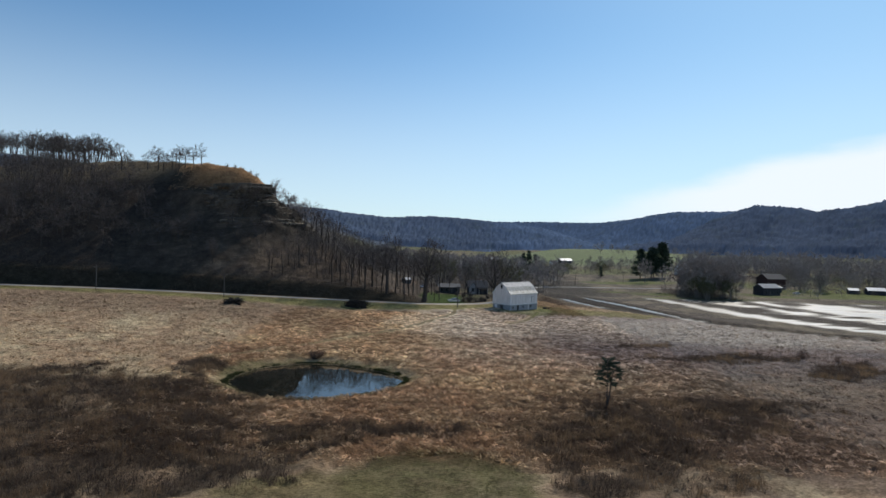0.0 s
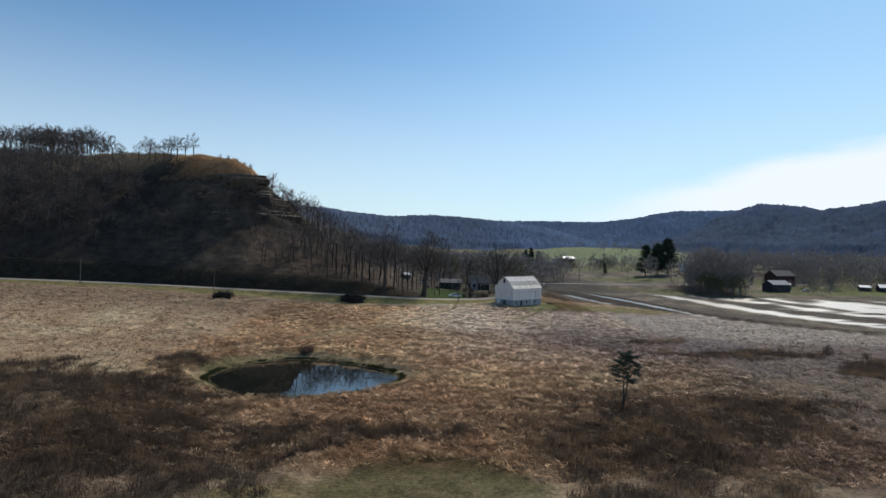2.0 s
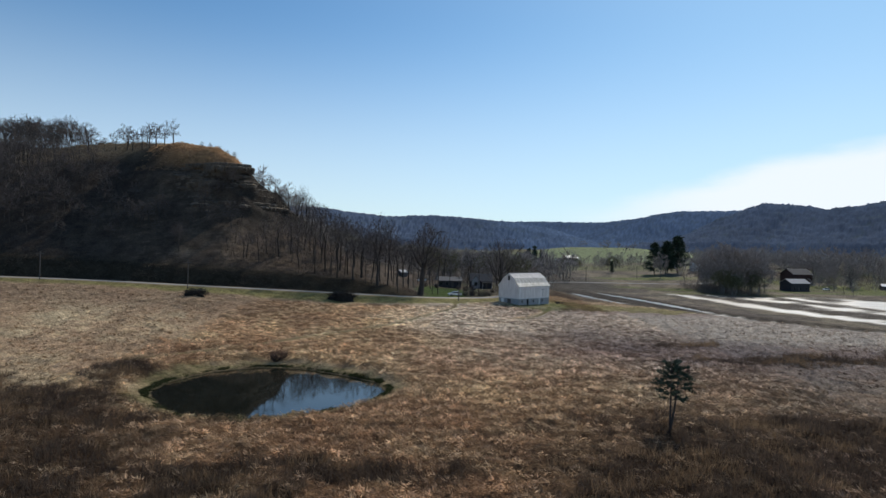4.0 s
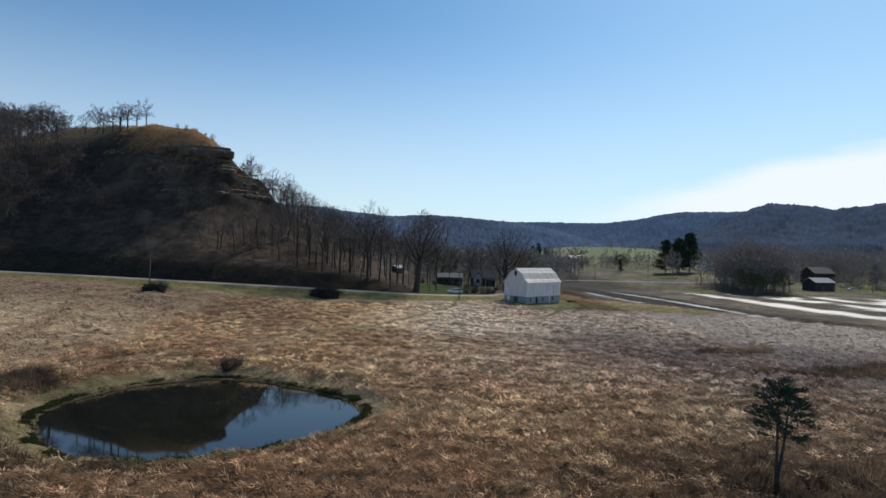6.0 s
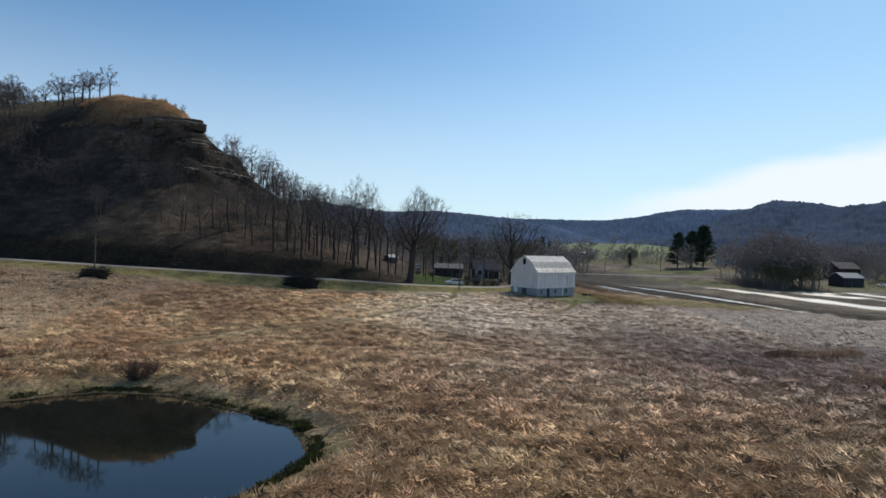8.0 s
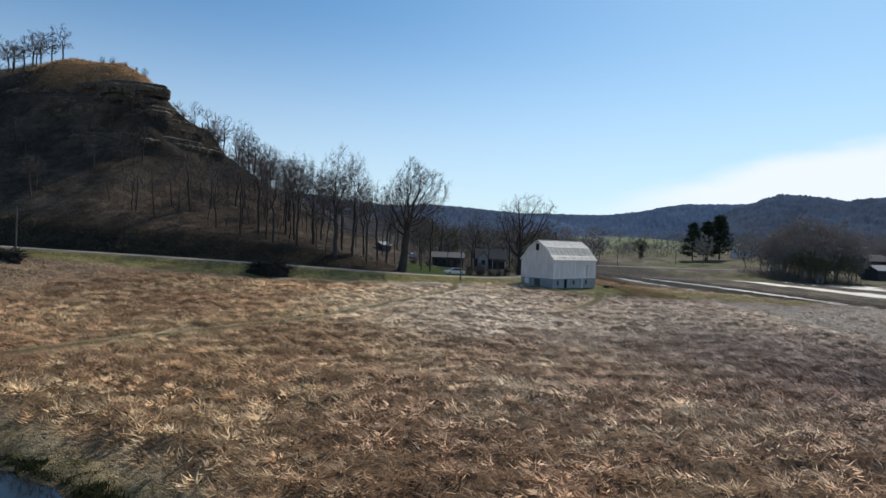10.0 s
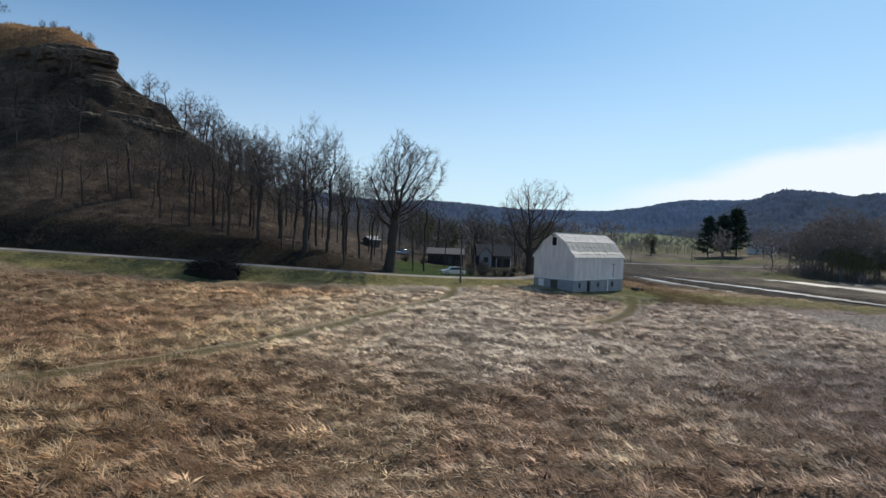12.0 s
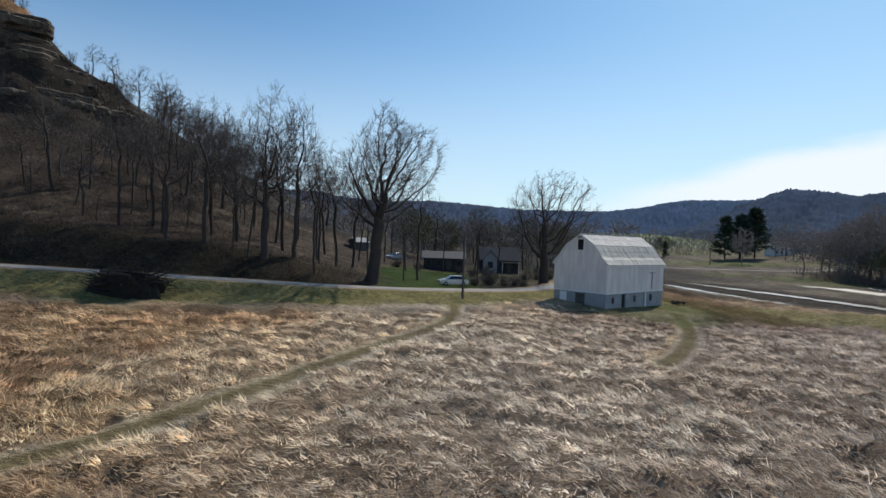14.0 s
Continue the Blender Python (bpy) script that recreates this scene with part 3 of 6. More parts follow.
def grid_mesh(name, X, Y, Z):
    ny, nx = X.shape
    me = bpy.data.meshes.new(name)
    co = np.stack([X, Y, Z], -1).reshape(-1, 3)
    i = np.arange(ny * nx).reshape(ny, nx)
    q = np.stack([i[:-1, :-1], i[:-1, 1:], i[1:, 1:], i[1:, :-1]], -1).reshape(-1, 4)
    me.vertices.add(len(co)); me.vertices.foreach_set("co", co.ravel())
    me.loops.add(q.size); me.loops.foreach_set("vertex_index", q.ravel().astype(np.int32))
    me.polygons.add(len(q)); me.polygons.foreach_set("loop_start", np.arange(0, q.size, 4, dtype=np.int32))
    me.polygons.foreach_set("use_smooth", np.ones(len(q), dtype=bool))
    me.update(calc_edges=True)
    return me


def micro(x, y, z):
    """Lodged tufts and ruts: small relief of the field."""
    d, _ = to_line(x, y, ROAD_LINE)
    field = smooth(-3.5, -9, d) * smooth(1.0, 1.1, pond_r(x, y)) * smooth(2, -4, to_line(x, y, DITCH)[0])
    for line, w in ((PATH_A, 0.9), (PATH_B, 1.1)):
        field = field * smooth(w * 0.7, w * 1.5, np.abs(to_line(x, y, line)[0]))
    field = field * (1 - 0.7 * ellipse(x, y, 0.5, 53, 10, 10)) * smooth(9, 13, np.hypot(x - BARN_C[0], y - BARN_C[1]))
    lump = fbm(x / 1.7 + 0.8 * vnoise(x / 3, y / 3, 91), y / 1.1, 92, 3)
    return field * (0.72 * (lump - 0.5) + 0.35 * (fbm(x / 6, y / 4, 93, 2) - 0.5)) * 1.5


def field_cover(x, y):
    """Where tussocks stand close, so that only litter, darkened like shaded gaps, shows between them."""
    d, _ = to_line(x, y, ROAD_LINE)
    f = smooth(-46, -42, x) * smooth(52, 48, x) * smooth(58, 64, y) * smooth(1.15, 1.3, pond_r(x, y)) * smooth(-10, -14, d) * smooth(-4, -7, to_line(x, y, DITCH)[0])
    for line, w in ((PATH_A, 1.0), (PATH_B, 1.2)):
        f = f * smooth(w * 0.9, w * 1.3, np.abs(to_line(x, y, line)[0]))
    return f * smooth(12, 14, np.hypot(x - BARN_C[0], y - BARN_C[1]))


def build_ground():
    gx = steps(-2900, 3100, -62, 66, 0.55, 1.075, 55)
    gy = steps(-900, 3700, 44, 222, 0.55, 1.06, 50)
    X, Y = np.meshgrid(gx, gy)
    Z = height(X, Y)
    col, wet = cover_colour(X, Y, Z)
    Z = Z + micro(X, Y, Z)
    dd, _ = to_line(X, Y, DITCH)
    Z = Z - 7.0 * smooth(9, 24, far_hills(X, Y)) * smooth(640, 760, np.hypot(X, Y))
    ch, _ = to_line(X, Y, CHANNEL)
    Z = Z - 0.35 * np.maximum(smooth(5.0, 2.2, np.abs(dd - 1.2)) * smooth(225, 235, Y), smooth(4.0, 1.8, np.abs(ch))) * (Y < 290) + 0.4 * np.exp(-((ch - 5) / 2.5) ** 2) * smooth(290, 270, Y) - 0.02 * wet
    # shade of the gaps between tussocks put into the litter's colour
    soil = field_cover(X, Y)[..., None]
    col = col * (1 - soil) + col * np.array((0.52, 0.45, 0.40)) * soil
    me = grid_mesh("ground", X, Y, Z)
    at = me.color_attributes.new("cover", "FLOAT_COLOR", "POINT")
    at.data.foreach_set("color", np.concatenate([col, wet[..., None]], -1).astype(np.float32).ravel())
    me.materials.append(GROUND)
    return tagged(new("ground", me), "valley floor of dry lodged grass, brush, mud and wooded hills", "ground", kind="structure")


build_ground()


def ground_z(x, y):
    return float(height(np.array([x], float), np.array([y], float))[0])


def ribbon(name, line, width, lift, mat, label, crown=0.06):
    """A road bed: five points across, with a slight crown and sloped shoulders."""
    verts, faces = [], []
    for i, p in enumerate(line):
        a, b = line[max(i - 1, 0)], line[min(i + 1, len(line) - 1)]
        t = Vector((b[0] - a[0], b[1] - a[1], 0)).normalized()
        s = Vector((t.y, -t.x, 0))
        for k, dz in ((-1.0, -0.10), (-0.92, 0.0), (0, crown), (0.92, 0.0), (1.0, -0.10)):
            verts.append(Vector((p[0], p[1], p[2] + lift + dz)) + s * width / 2 * k)
    for i in range(len(line) - 1):
        for k in range(4):
            o = i * 5 + k
            faces.append((o, o + 5, o + 6, o + 1))
    me = bpy.data.meshes.new(name)
    me.from_pydata([tuple(v) for v in verts], [], faces)
    me.materials.append(mat)
    return tagged(new(name, me), label, name, kind="structure")


# width cut to match how thin the road looks from the camera
ribbon("road", [p for p in smoothed(ROAD, 3) if -700 < p[0] < 600], 3.1, 0.05, ASPHALT, "pale country road of worn asphalt, narrowed to fit the camera's view")


def build_pond():
    ring = []
    for i in range(120):
        an = i / 120 * math.tau
        r = float(rim_radius(np.array([an]))[0]) * 1.05
        ring.append((POND_C[0] + r * math.cos(an), POND_C[1] + r * math.sin(an), POND_Z))
    me = bpy.data.meshes.new("pond_water")
    me.from_pydata(ring, [], [tuple(range(120))])
    me.materials.append(WATER)
    return tagged(new("pond_water", me), "still dark pond water reflecting the bluff and sky", "water", kind="structure")


build_pond()


def build_ditch_water():
    """Standing water in the two ditches: ribbons of uneven width."""
    for line, y0, y1, wide, shift, seed in ((DITCH, 238, 268, 1.4, 1.2, 0), (CHANNEL, 203, 283, 2.5, 0.0, 3)):
        pts = [p for p in smoothed(line, 2) if y0 < p[1] < y1]
        rim, n = ([], []), len(pts)
        for i, p in enumerate(pts):
            a, b = pts[max(i - 1, 0)], pts[min(i + 1, n - 1)]
            t = Vector((b[0] - a[0], b[1] - a[1], 0)).normalized()
            s = Vector((-t.y, t.x, 0))
            f = i / (n - 1)
            w = wide * (0.25 + 1.6 * vnoise(np.array([i * 0.55 + seed]), np.array([seed * 3.1]), 8)[0]) * min(1.0, 6 * f, 6 * (1 - f)) + 0.02
            z = ground_z(p[0], p[1]) - 0.06
            for k in (0, 1):
                q = Vector((p[0], p[1], 0)) + s * (shift + (k - 0.5) * w)
                rim[k].append((q.x, q.y, z))
        verts = rim[0] + rim[1]
        me = bpy.data.meshes.new("ditch_water")
        me.from_pydata(verts, [], [(i, i + 1, n + i + 1, n + i) for i in range(n - 1)])
        me.materials.append(MUDWATER)
        tagged(new("ditch_water", me), "strip of standing water shining in the muddy ditch", "water", kind="structure")


build_ditch_water()

# ---- helpers for things ----
def part(name, bm, mat, parent=None, label="", smooth_faces=False):
    me = bpy.data.meshes.new(name)
    bm.normal_update()
    bm.to_mesh(me)
    bm.free()
    me.materials.append(mat)
    if smooth_faces:
        me.polygons.foreach_set("use_smooth", np.ones(len(me.polygons), dtype=bool))
    ob = new(name, me)
    if parent:
        ob.parent = parent
    return tagged(ob, label)


def box(bm, x0, y0, z0, x1, y1, z1, m=None):
    vs = [bm.verts.new(Vector(p) if m is None else m @ Vector(p)) for p in
          ((x0, y0, z0), (x1, y0, z0), (x1, y1, z0), (x0, y1, z0), (x0, y0, z1), (x1, y0, z1), (x1, y1, z1), (x0, y1, z1))]
    for f in ((3, 2, 1, 0), (4, 5, 6, 7), (0, 1, 5, 4), (1, 2, 6, 5), (2, 3, 7, 6), (3, 0, 4, 7)):
        bm.faces.new([vs[i] for i in f])
    return vs


def box_bm(*a, bevel=0.0):
    bm = bmesh.new()
    box(bm, *a)
    if bevel:
        bmesh.ops.bevel(bm, geom=bm.edges[:], offset=bevel, segments=1, affect="EDGES")
    return bm


def prism(bm, outline, x0, x1):
    """Extrudes a closed outline of (y, z) points along x."""
    a = [bm.verts.new((x0, y, z)) for y, z in outline]
    b = [bm.verts.new((x1, y, z)) for y, z in outline]
    k = len(outline)
    bm.faces.new(a[::-1]); bm.faces.new(b)
    for i in range(k):
        bm.faces.new((a[i], a[(i + 1) % k], b[(i + 1) % k], b[i]))


def thing(name, x, y, z, turn=0.0, label="", category="", group="", kind=""):
    ob = new(name)
    ob.matrix_world = Matrix.Translation((x, y, z)) @ Matrix.Rotation(turn, 4, "Z")
    return tagged(ob, label, category, group, kind)


# ---- the barn ----
GREYBOARD = material("faded_grey_board", (0.30, 0.29, 0.30), 0.85, 0.2, 2.0, 0.2, 12)
def build_barn():
    turn = math.atan2(BARN_U[1], BARN_U[0])
    barn = thing("barn", BARN_C[0], BARN_C[1], 0.75, turn, "white gambrel-roofed barn on a grey stone basement", "barn")
    L, W, zb, ze, zt = 7.45, 4.05, 2.35, 5.75, 9.75     # half length, half width, basement, eave, ridge above the base
    # stone basement, with real openings on the long side and the gable
    stone_w, t = W - 0.06, 0.45

    def wall_run(bm, a0, a1, zlo, zhi, openings, place):
        cuts = sorted({a0, a1, *[o[0] for o in openings], *[o[1] for o in openings]})
        for p, q in zip(cuts[:-1], cuts[1:]):
            o = next((o for o in openings if o[0] <= p and q <= o[1]), None)
            for lo, hi in ([(zlo, zhi)] if o is None else [(zlo, o[2]), (o[3], zhi)]):
                if hi - lo > 0.02:
                    place(bm, p, q, lo, hi)

    front = [(-6.0, -5.4, 1.0, 1.75), (-3.6, -2.6, 0.05, 2.1), (-0.6, 0.0, 1.0, 1.8), (3.7, 4.4, 0.95, 1.85)]
    side = [(-0.9, 0.6, 0.05, 2.1), (1.9, 3.0, 0.05, 2.1)]
    bm = bmesh.new()
    wall_run(bm, -L, L, -0.6, zb, front, lambda b, p, q, lo, hi: box(b, p, -stone_w, lo, q, -stone_w + t, hi))
    part("basement_wall", bm, STONE, barn)
    bm = bmesh.new()
    wall_run(bm, -stone_w + t, stone_w, -0.6, zb, side, lambda b, p, q, lo, hi: box(b, -L, p, lo, -L + t, q, hi))
    part("basement_wall", bm, STONE, barn)
    part("basement_wall", box_bm(-L + t, stone_w - t, -0.6, L, stone_w, zb), STONE, barn)
    part("basement_wall", box_bm(L - t, -stone_w + t, -0.6, L, stone_w - t, zb), STONE, barn)
    for a, b, lo, hi in front:
        if lo > 0.5:
            w = part("window", box_bm(a, -stone_w + 0.16, lo, b, -stone_w + 0.2, hi), DARK, barn, "dark window pane in the basement")
            part("sill", box_bm(a - 0.06, -stone_w - 0.05, lo - 0.1, b + 0.06, -stone_w + 0.18, lo), STONE, w)
    # dark panels fill the doorway and the gable opening in place of shade
    door = part("door", box_bm(-3.6, -stone_w + 0.2, 0.05, -2.6, -stone_w + 0.26, 2.1), DARK, barn, "near-black panel standing for the doorway's unlit inside")
    part("door", box_bm(-L + 0.1, -0.9, 0.05, -L + 0.16, 0.6, 2.1), WEATHERED, barn, "dark panel standing for the unlit opening in the gable")
    part("door", box_bm(-L - 0.02, 1.9, 0.05, -L + 0.06, 3.0, 2.1), WHITE, barn, "white plank door")
    def roof_z(y):
        return float(np.interp(abs(y), [0, W * 0.54, W * 0.80, W, W + 0.2], [zt, 8.3, 6.85, ze + 0.34, ze + 0.08]))

    edge = [-W, -W * 0.92, -W * 0.80, -W * 0.68, -W * 0.54, -W * 0.27, 0, W * 0.27, W * 0.54, W * 0.68, W * 0.80, W * 0.92, W]
    for sgn in (-1, 1):
        bm = bmesh.new()
        prism(bm, [(-W, zb), (W, zb)] + [(y, roof_z(y) - 0.06) for y in edge[::-1]], min(sgn * L, sgn * (L - 0.15)), max(sgn * L, sgn * (L - 0.15)))
        bmesh.ops.recalc_face_normals(bm, faces=bm.faces[:])
        part("gable_wall", bm, BOARDS, barn)
        part("side_wall", box_bm(-L + 0.15, min(sgn * W, sgn * (W - 0.15)), zb, L - 0.15, max(sgn * W, sgn * (W - 0.15)), ze + 0.35), BOARDS, barn)
    # skirt board over the stone
    part("skirt_board", box_bm(-L - 0.04, -W - 0.05, zb - 0.12, L + 0.04, -W + 0.0, zb + 0.02), WHITE, barn)
    part("skirt_board", box_bm(-L - 0.05, -W, zb - 0.12, -L, W, zb + 0.02), WHITE, barn)
    # hay door opening under the peak, as a dark panel, and a hood beam over it
    hay = part("hay_door", box_bm(-L - 0.03, -0.42, 7.75, -L - 0.015, 0.42, 9.1), DARK, barn, "near-black panel standing for the hay door opening under the peak")
    part("hay_track", box_bm(-L - 0.75, -0.07, zt - 0.42, -L, 0.07, zt - 0.27), WEATHERED, barn)
    # roof: sheets in courses on both sides, with a kicked eave
    ys = [0, W * 0.27, W * 0.54, W * 0.68, W * 0.80, W * 0.92, W + 0.2]
    for sgn in (-1, 1):
        for a, b in zip(ys[:-1], ys[1:]):
            nseg = 12
            for k in range(nseg):
                x0, x1 = -L - 0.22 + (2 * L + 0.44) * k / nseg, -L - 0.22 + (2 * L + 0.44) * (k + 1) / nseg
                za, zc = roof_z(a), roof_z(b)
                th, lap = 0.05, 0.02
                bm = bmesh.new()
                ny, nz = (za - zc), (b - a)
                ln = math.hypot(ny, nz)
                ny, nz = sgn * ny / ln, nz / ln
                p0, p1 = (sgn * a, za + 0.05), (sgn * b, zc + 0.05)
                up = 0.012 * ((k * 7 + int(a * 10)) % 3)
                bot = [(x0 + 0.006, *p0), (x1 - 0.006, *p0), (x1 - 0.006, *p1), (x0 + 0.006, *p1)]
                v = [bm.verts.new(p) for p in bot] + [bm.verts.new((p[0], p[1] + ny * (th + (0.02 if j > 1 else 0) + up), p[2] + nz * (th + (0.02 if j > 1 else 0) + up))) for j, p in enumerate(bot)]
                for f in ((0, 1, 2, 3), (7, 6, 5, 4), (0, 4, 5, 1), (1, 5, 6, 2), (2, 6, 7, 3), (3, 7, 4, 0)):
                    bm.faces.new([v[i] for i in f])
                bmesh.ops.recalc_face_normals(bm, faces=bm.faces[:])
                part("roof_sheet", bm, ROOFING if b <= W * 0.55 else RUSTED, barn)
        part("eave_board", box_bm(-L - 0.22, min(sgn * (W + 0.14), sgn * (W + 0.19)), ze - 0.06, L + 0.22, max(sgn * (W + 0.14), sgn * (W + 0.19)), ze + 0.1), WHITE, barn)
    part("ridge_cap", box_bm(-L - 0.24, -0.16, zt + 0.10, L + 0.24, 0.16, zt + 0.16), ROOFING, barn)
    # verge boards on the gable ends
    for sgn in (-1, 1):
        for s2 in (-1, 1):
            for a, b in zip(ys[:-1], ys[1:]):
                bm = bmesh.new()
                x0 = sgn * (L + 0.22)
                za, zc = roof_z(a), roof_z(b)
                pts = [(s2 * a, za - 0.12), (s2 * b, zc - 0.12), (s2 * b, zc + 0.06), (s2 * a, za + 0.06)]
                prism(bm, pts, min(x0, x0 - sgn * 0.05), max(x0, x0 - sgn * 0.05))
                bmesh.ops.recalc_face_normals(bm, faces=bm.faces[:])
                part("verge_board", bm, WHITE, barn)
    # hoist bracket and a pale downpipe on the long side
    part("bracket", box_bm(3.3, -W - 0.10, 4.78, 4.9, -W - 0.03, 4.88), GREYBOARD, barn)
    part("bracket_post", box_bm(4.06, -W - 0.10, 2.6, 4.17, -W - 0.03, 4.78), GREYBOARD, barn)
    part("leaning_board", box_bm(2.2, -stone_w - 0.16, 0.0, 2.55, -stone_w - 0.08, 2.3), WHITE, barn)
    return barn


build_barn()

# ---- sandstone bluff ----
def build_bluff():
    cx, cy = -86.0, 252.0
    bluff = thing("rock_bluff", -74, 222, ground_z(-74, 222), 0, "dark layered sandstone bluff with an overhanging cap", "cliff")
    base = Vector(bluff.location)
    rng = np.random.default_rng(5)
    angles = np.radians(np.linspace(-128, 8, 120))
    rr = np.linspace(6, 62, 300)
    AX, AR = np.meshgrid(angles, rr, indexing="ij")
    GX, GY = cx + AR * np.cos(AX), cy + AR * np.sin(AX)
    GZ = height(GX, GY)
    levels = []
    z = 45.6
    while z > 27.5:
        step = 0.75 + 0.75 * float(rng.random())
        levels.append((z, step + 0.12, 1.1 * float(rng.random()) - 0.15))
        z -= step
    for k, (z, thick, out) in enumerate(levels):
        r = []
        for i in range(len(angles)):
            below = np.where(GZ[i] > z)[0]
            r.append(rr[below[-1]] if len(below) else 0.0)
        r = np.array(r)
        r = np.convolve(np.pad(r, 2, mode="edge"), np.ones(5) / 5, "valid")
        deg = np.degrees(angles)
        if z > 37.5:
            # the nose of the bluff: cap juts, softer beds below are undercut
            nose = float(np.interp(z, [38.5, 40.0, 41.0, 42.2, 43.2, 44.6, 45.2, 45.9], [27.2, 26.4, 25.9, 26.2, 27.4, 28.0, 27.0, 23.5]))
            f = np.clip((deg + (90 if z > 39.6 else 70)) / 34, 0, 1) * np.clip((-42 - deg) / 5, 0, 1)
            r = np.where(f > 0, np.maximum(r, r * (1 - smooth(0, 0.55, f)) + (nose - 5 * (1 - f) ** 1.7) * smooth(0, 0.55, f)), r)
        else:
            f = smooth(-42, -34, deg) * smooth(-12, -20, deg)
            r = np.where(f > 0, np.maximum(r, 26.4 * f + r * (1 - f)), r)
        t = np.arange(len(angles))
        jag = 0.9 * (vnoise(t * 0.45, t * 0 + k * 7.0, 100 + k) - 0.5) + 0.8 * (hash01(t, t * 0 + k * 11, 44) - 0.5) + 1.0 * (vnoise(t * 0.13, t * 0 + k * 3.0, 200 + k) - 0.5)
        tip = np.exp(-((np.degrees(angles) + 47) / 9.0) ** 2)
        lump = out + jag * (1 - 0.6 * tip)
        run = np.arange(len(angles))
        keep = (r > 8) & (vnoise(t * 0.16, t * 0 + k * 5.0, 300 + k) > (0.0 if z > 42.5 else 0.30 if z > 37 else 0.36 if z > 33 else 0.45)) & (deg > -118 + 1.4 * (45 - z)) & (deg < (-26 if z > 41 else 2))
        bench = 1.7 if k % 2 == 1 and z < 44 else 0.0      # a grassy bench slopes down to the edge
        # each unbroken run is one ledge
        i = 0
        while i < len(run):
            if not keep[i]:
                i += 1
                continue
            j = i
            while j + 1 < len(run) and keep[j + 1]:
                j += 1
            if j - i >= 4:
                bm = bmesh.new()
                rows = []
                for q in range(i, j + 1):
                    ca, sa = math.cos(angles[q]), math.sin(angles[q])
                    end = min(1.0, (q - i) / 3 + 0.15, (j - q) / 3 + 0.15)
                    ro = r[q] + lump[q] * end + 0.2
                    col = []
                    wob = [0.35 * (hash01(np.array([q]), np.array([k * 9 + m]), 9)[0] - 0.5) for m in range(5)]
                    for rad, dz in ((r[q] - 4.5, 0.15 + bench), (ro - 0.45, 0.0 + wob[4] * 0.3), (ro + wob[0], -0.25), (ro - 0.12 + wob[1], -thick * 0.45), (ro - 0.05 + wob[2], -thick * 0.55), (ro - 0.25 + wob[3], -thick), (r[q] - 4.0, -thick - 0.2)):
                        col.append(bm.verts.new(Vector((cx + rad * ca, cy + rad * sa, z + dz)) - base))
                    rows.append(col)
                for a, b in zip(rows[:-1], rows[1:]):
                    for m in range(len(a) - 1):
                        bm.faces.new((a[m], b[m], b[m + 1], a[m + 1])).material_index = int(m == 0 and bench > 0)
                for col in (rows[0], rows[-1]):
                    bm.faces.new(col)
                bmesh.ops.recalc_face_normals(bm, faces=bm.faces[:])
                part("ledge", bm, ROCK, bluff).data.materials.append(BENCH)
            i = j + 1
    return bluff


build_bluff()

# ---- trees ----
class Tree:
    """Collects tapered tubes: wood (trunk and limbs) and twigs."""

    def __init__(self):
        self.wood, self.twigs = ([], []), ([], [])

    def tube(self, pts, radii, sides, store):
        verts, faces = store
        base = len(verts)
        for i, (p, r) in enumerate(zip(pts, radii)):
            d = (pts[min(i + 1, len(pts) - 1)] - pts[max(i - 1, 0)])
            d.normalize()
            s = d.cross(Vector((0.31, 0.17, 0.93)) if abs(d.z) < 0.95 else Vector((1, 0, 0)))
            s.normalize()
            u = d.cross(s)
            if i == len(pts) - 1:
                verts.append(tuple(p))
            else:
                for k in range(sides):
                    a = k / sides * math.tau
                    verts.append(tuple(p + (s * math.cos(a) + u * math.sin(a)) * r))
        n = len(pts)
        for i in range(n - 2):
            for k in range(sides):
                a, b = base + i * sides + k, base + i * sides + (k + 1) % sides
                faces.append((a, b, b + sides, a + sides))
        tip = base + (n - 1) * sides
        for k in range(sides):
            faces.append((base + (n - 2) * sides + k, base + (n - 2) * sides + (k + 1) % sides, tip))

    def meshes(self, name, bark, twig):
        out = []
        for store, mat, nm in ((self.wood, bark, name + "_trunk"), (self.twigs, twig, name + "_crown")):
            me = bpy.data.meshes.new(nm)
            me.from_pydata(store[0], [], store[1])
            me.materials.append(mat)
            me.polygons.foreach_set("use_smooth", np.ones(len(me.polygons), dtype=bool))
            out.append(me)
        return out


def unit(v):
    return v / np.maximum(np.linalg.norm(v, axis=-1, keepdims=True), 1e-9)


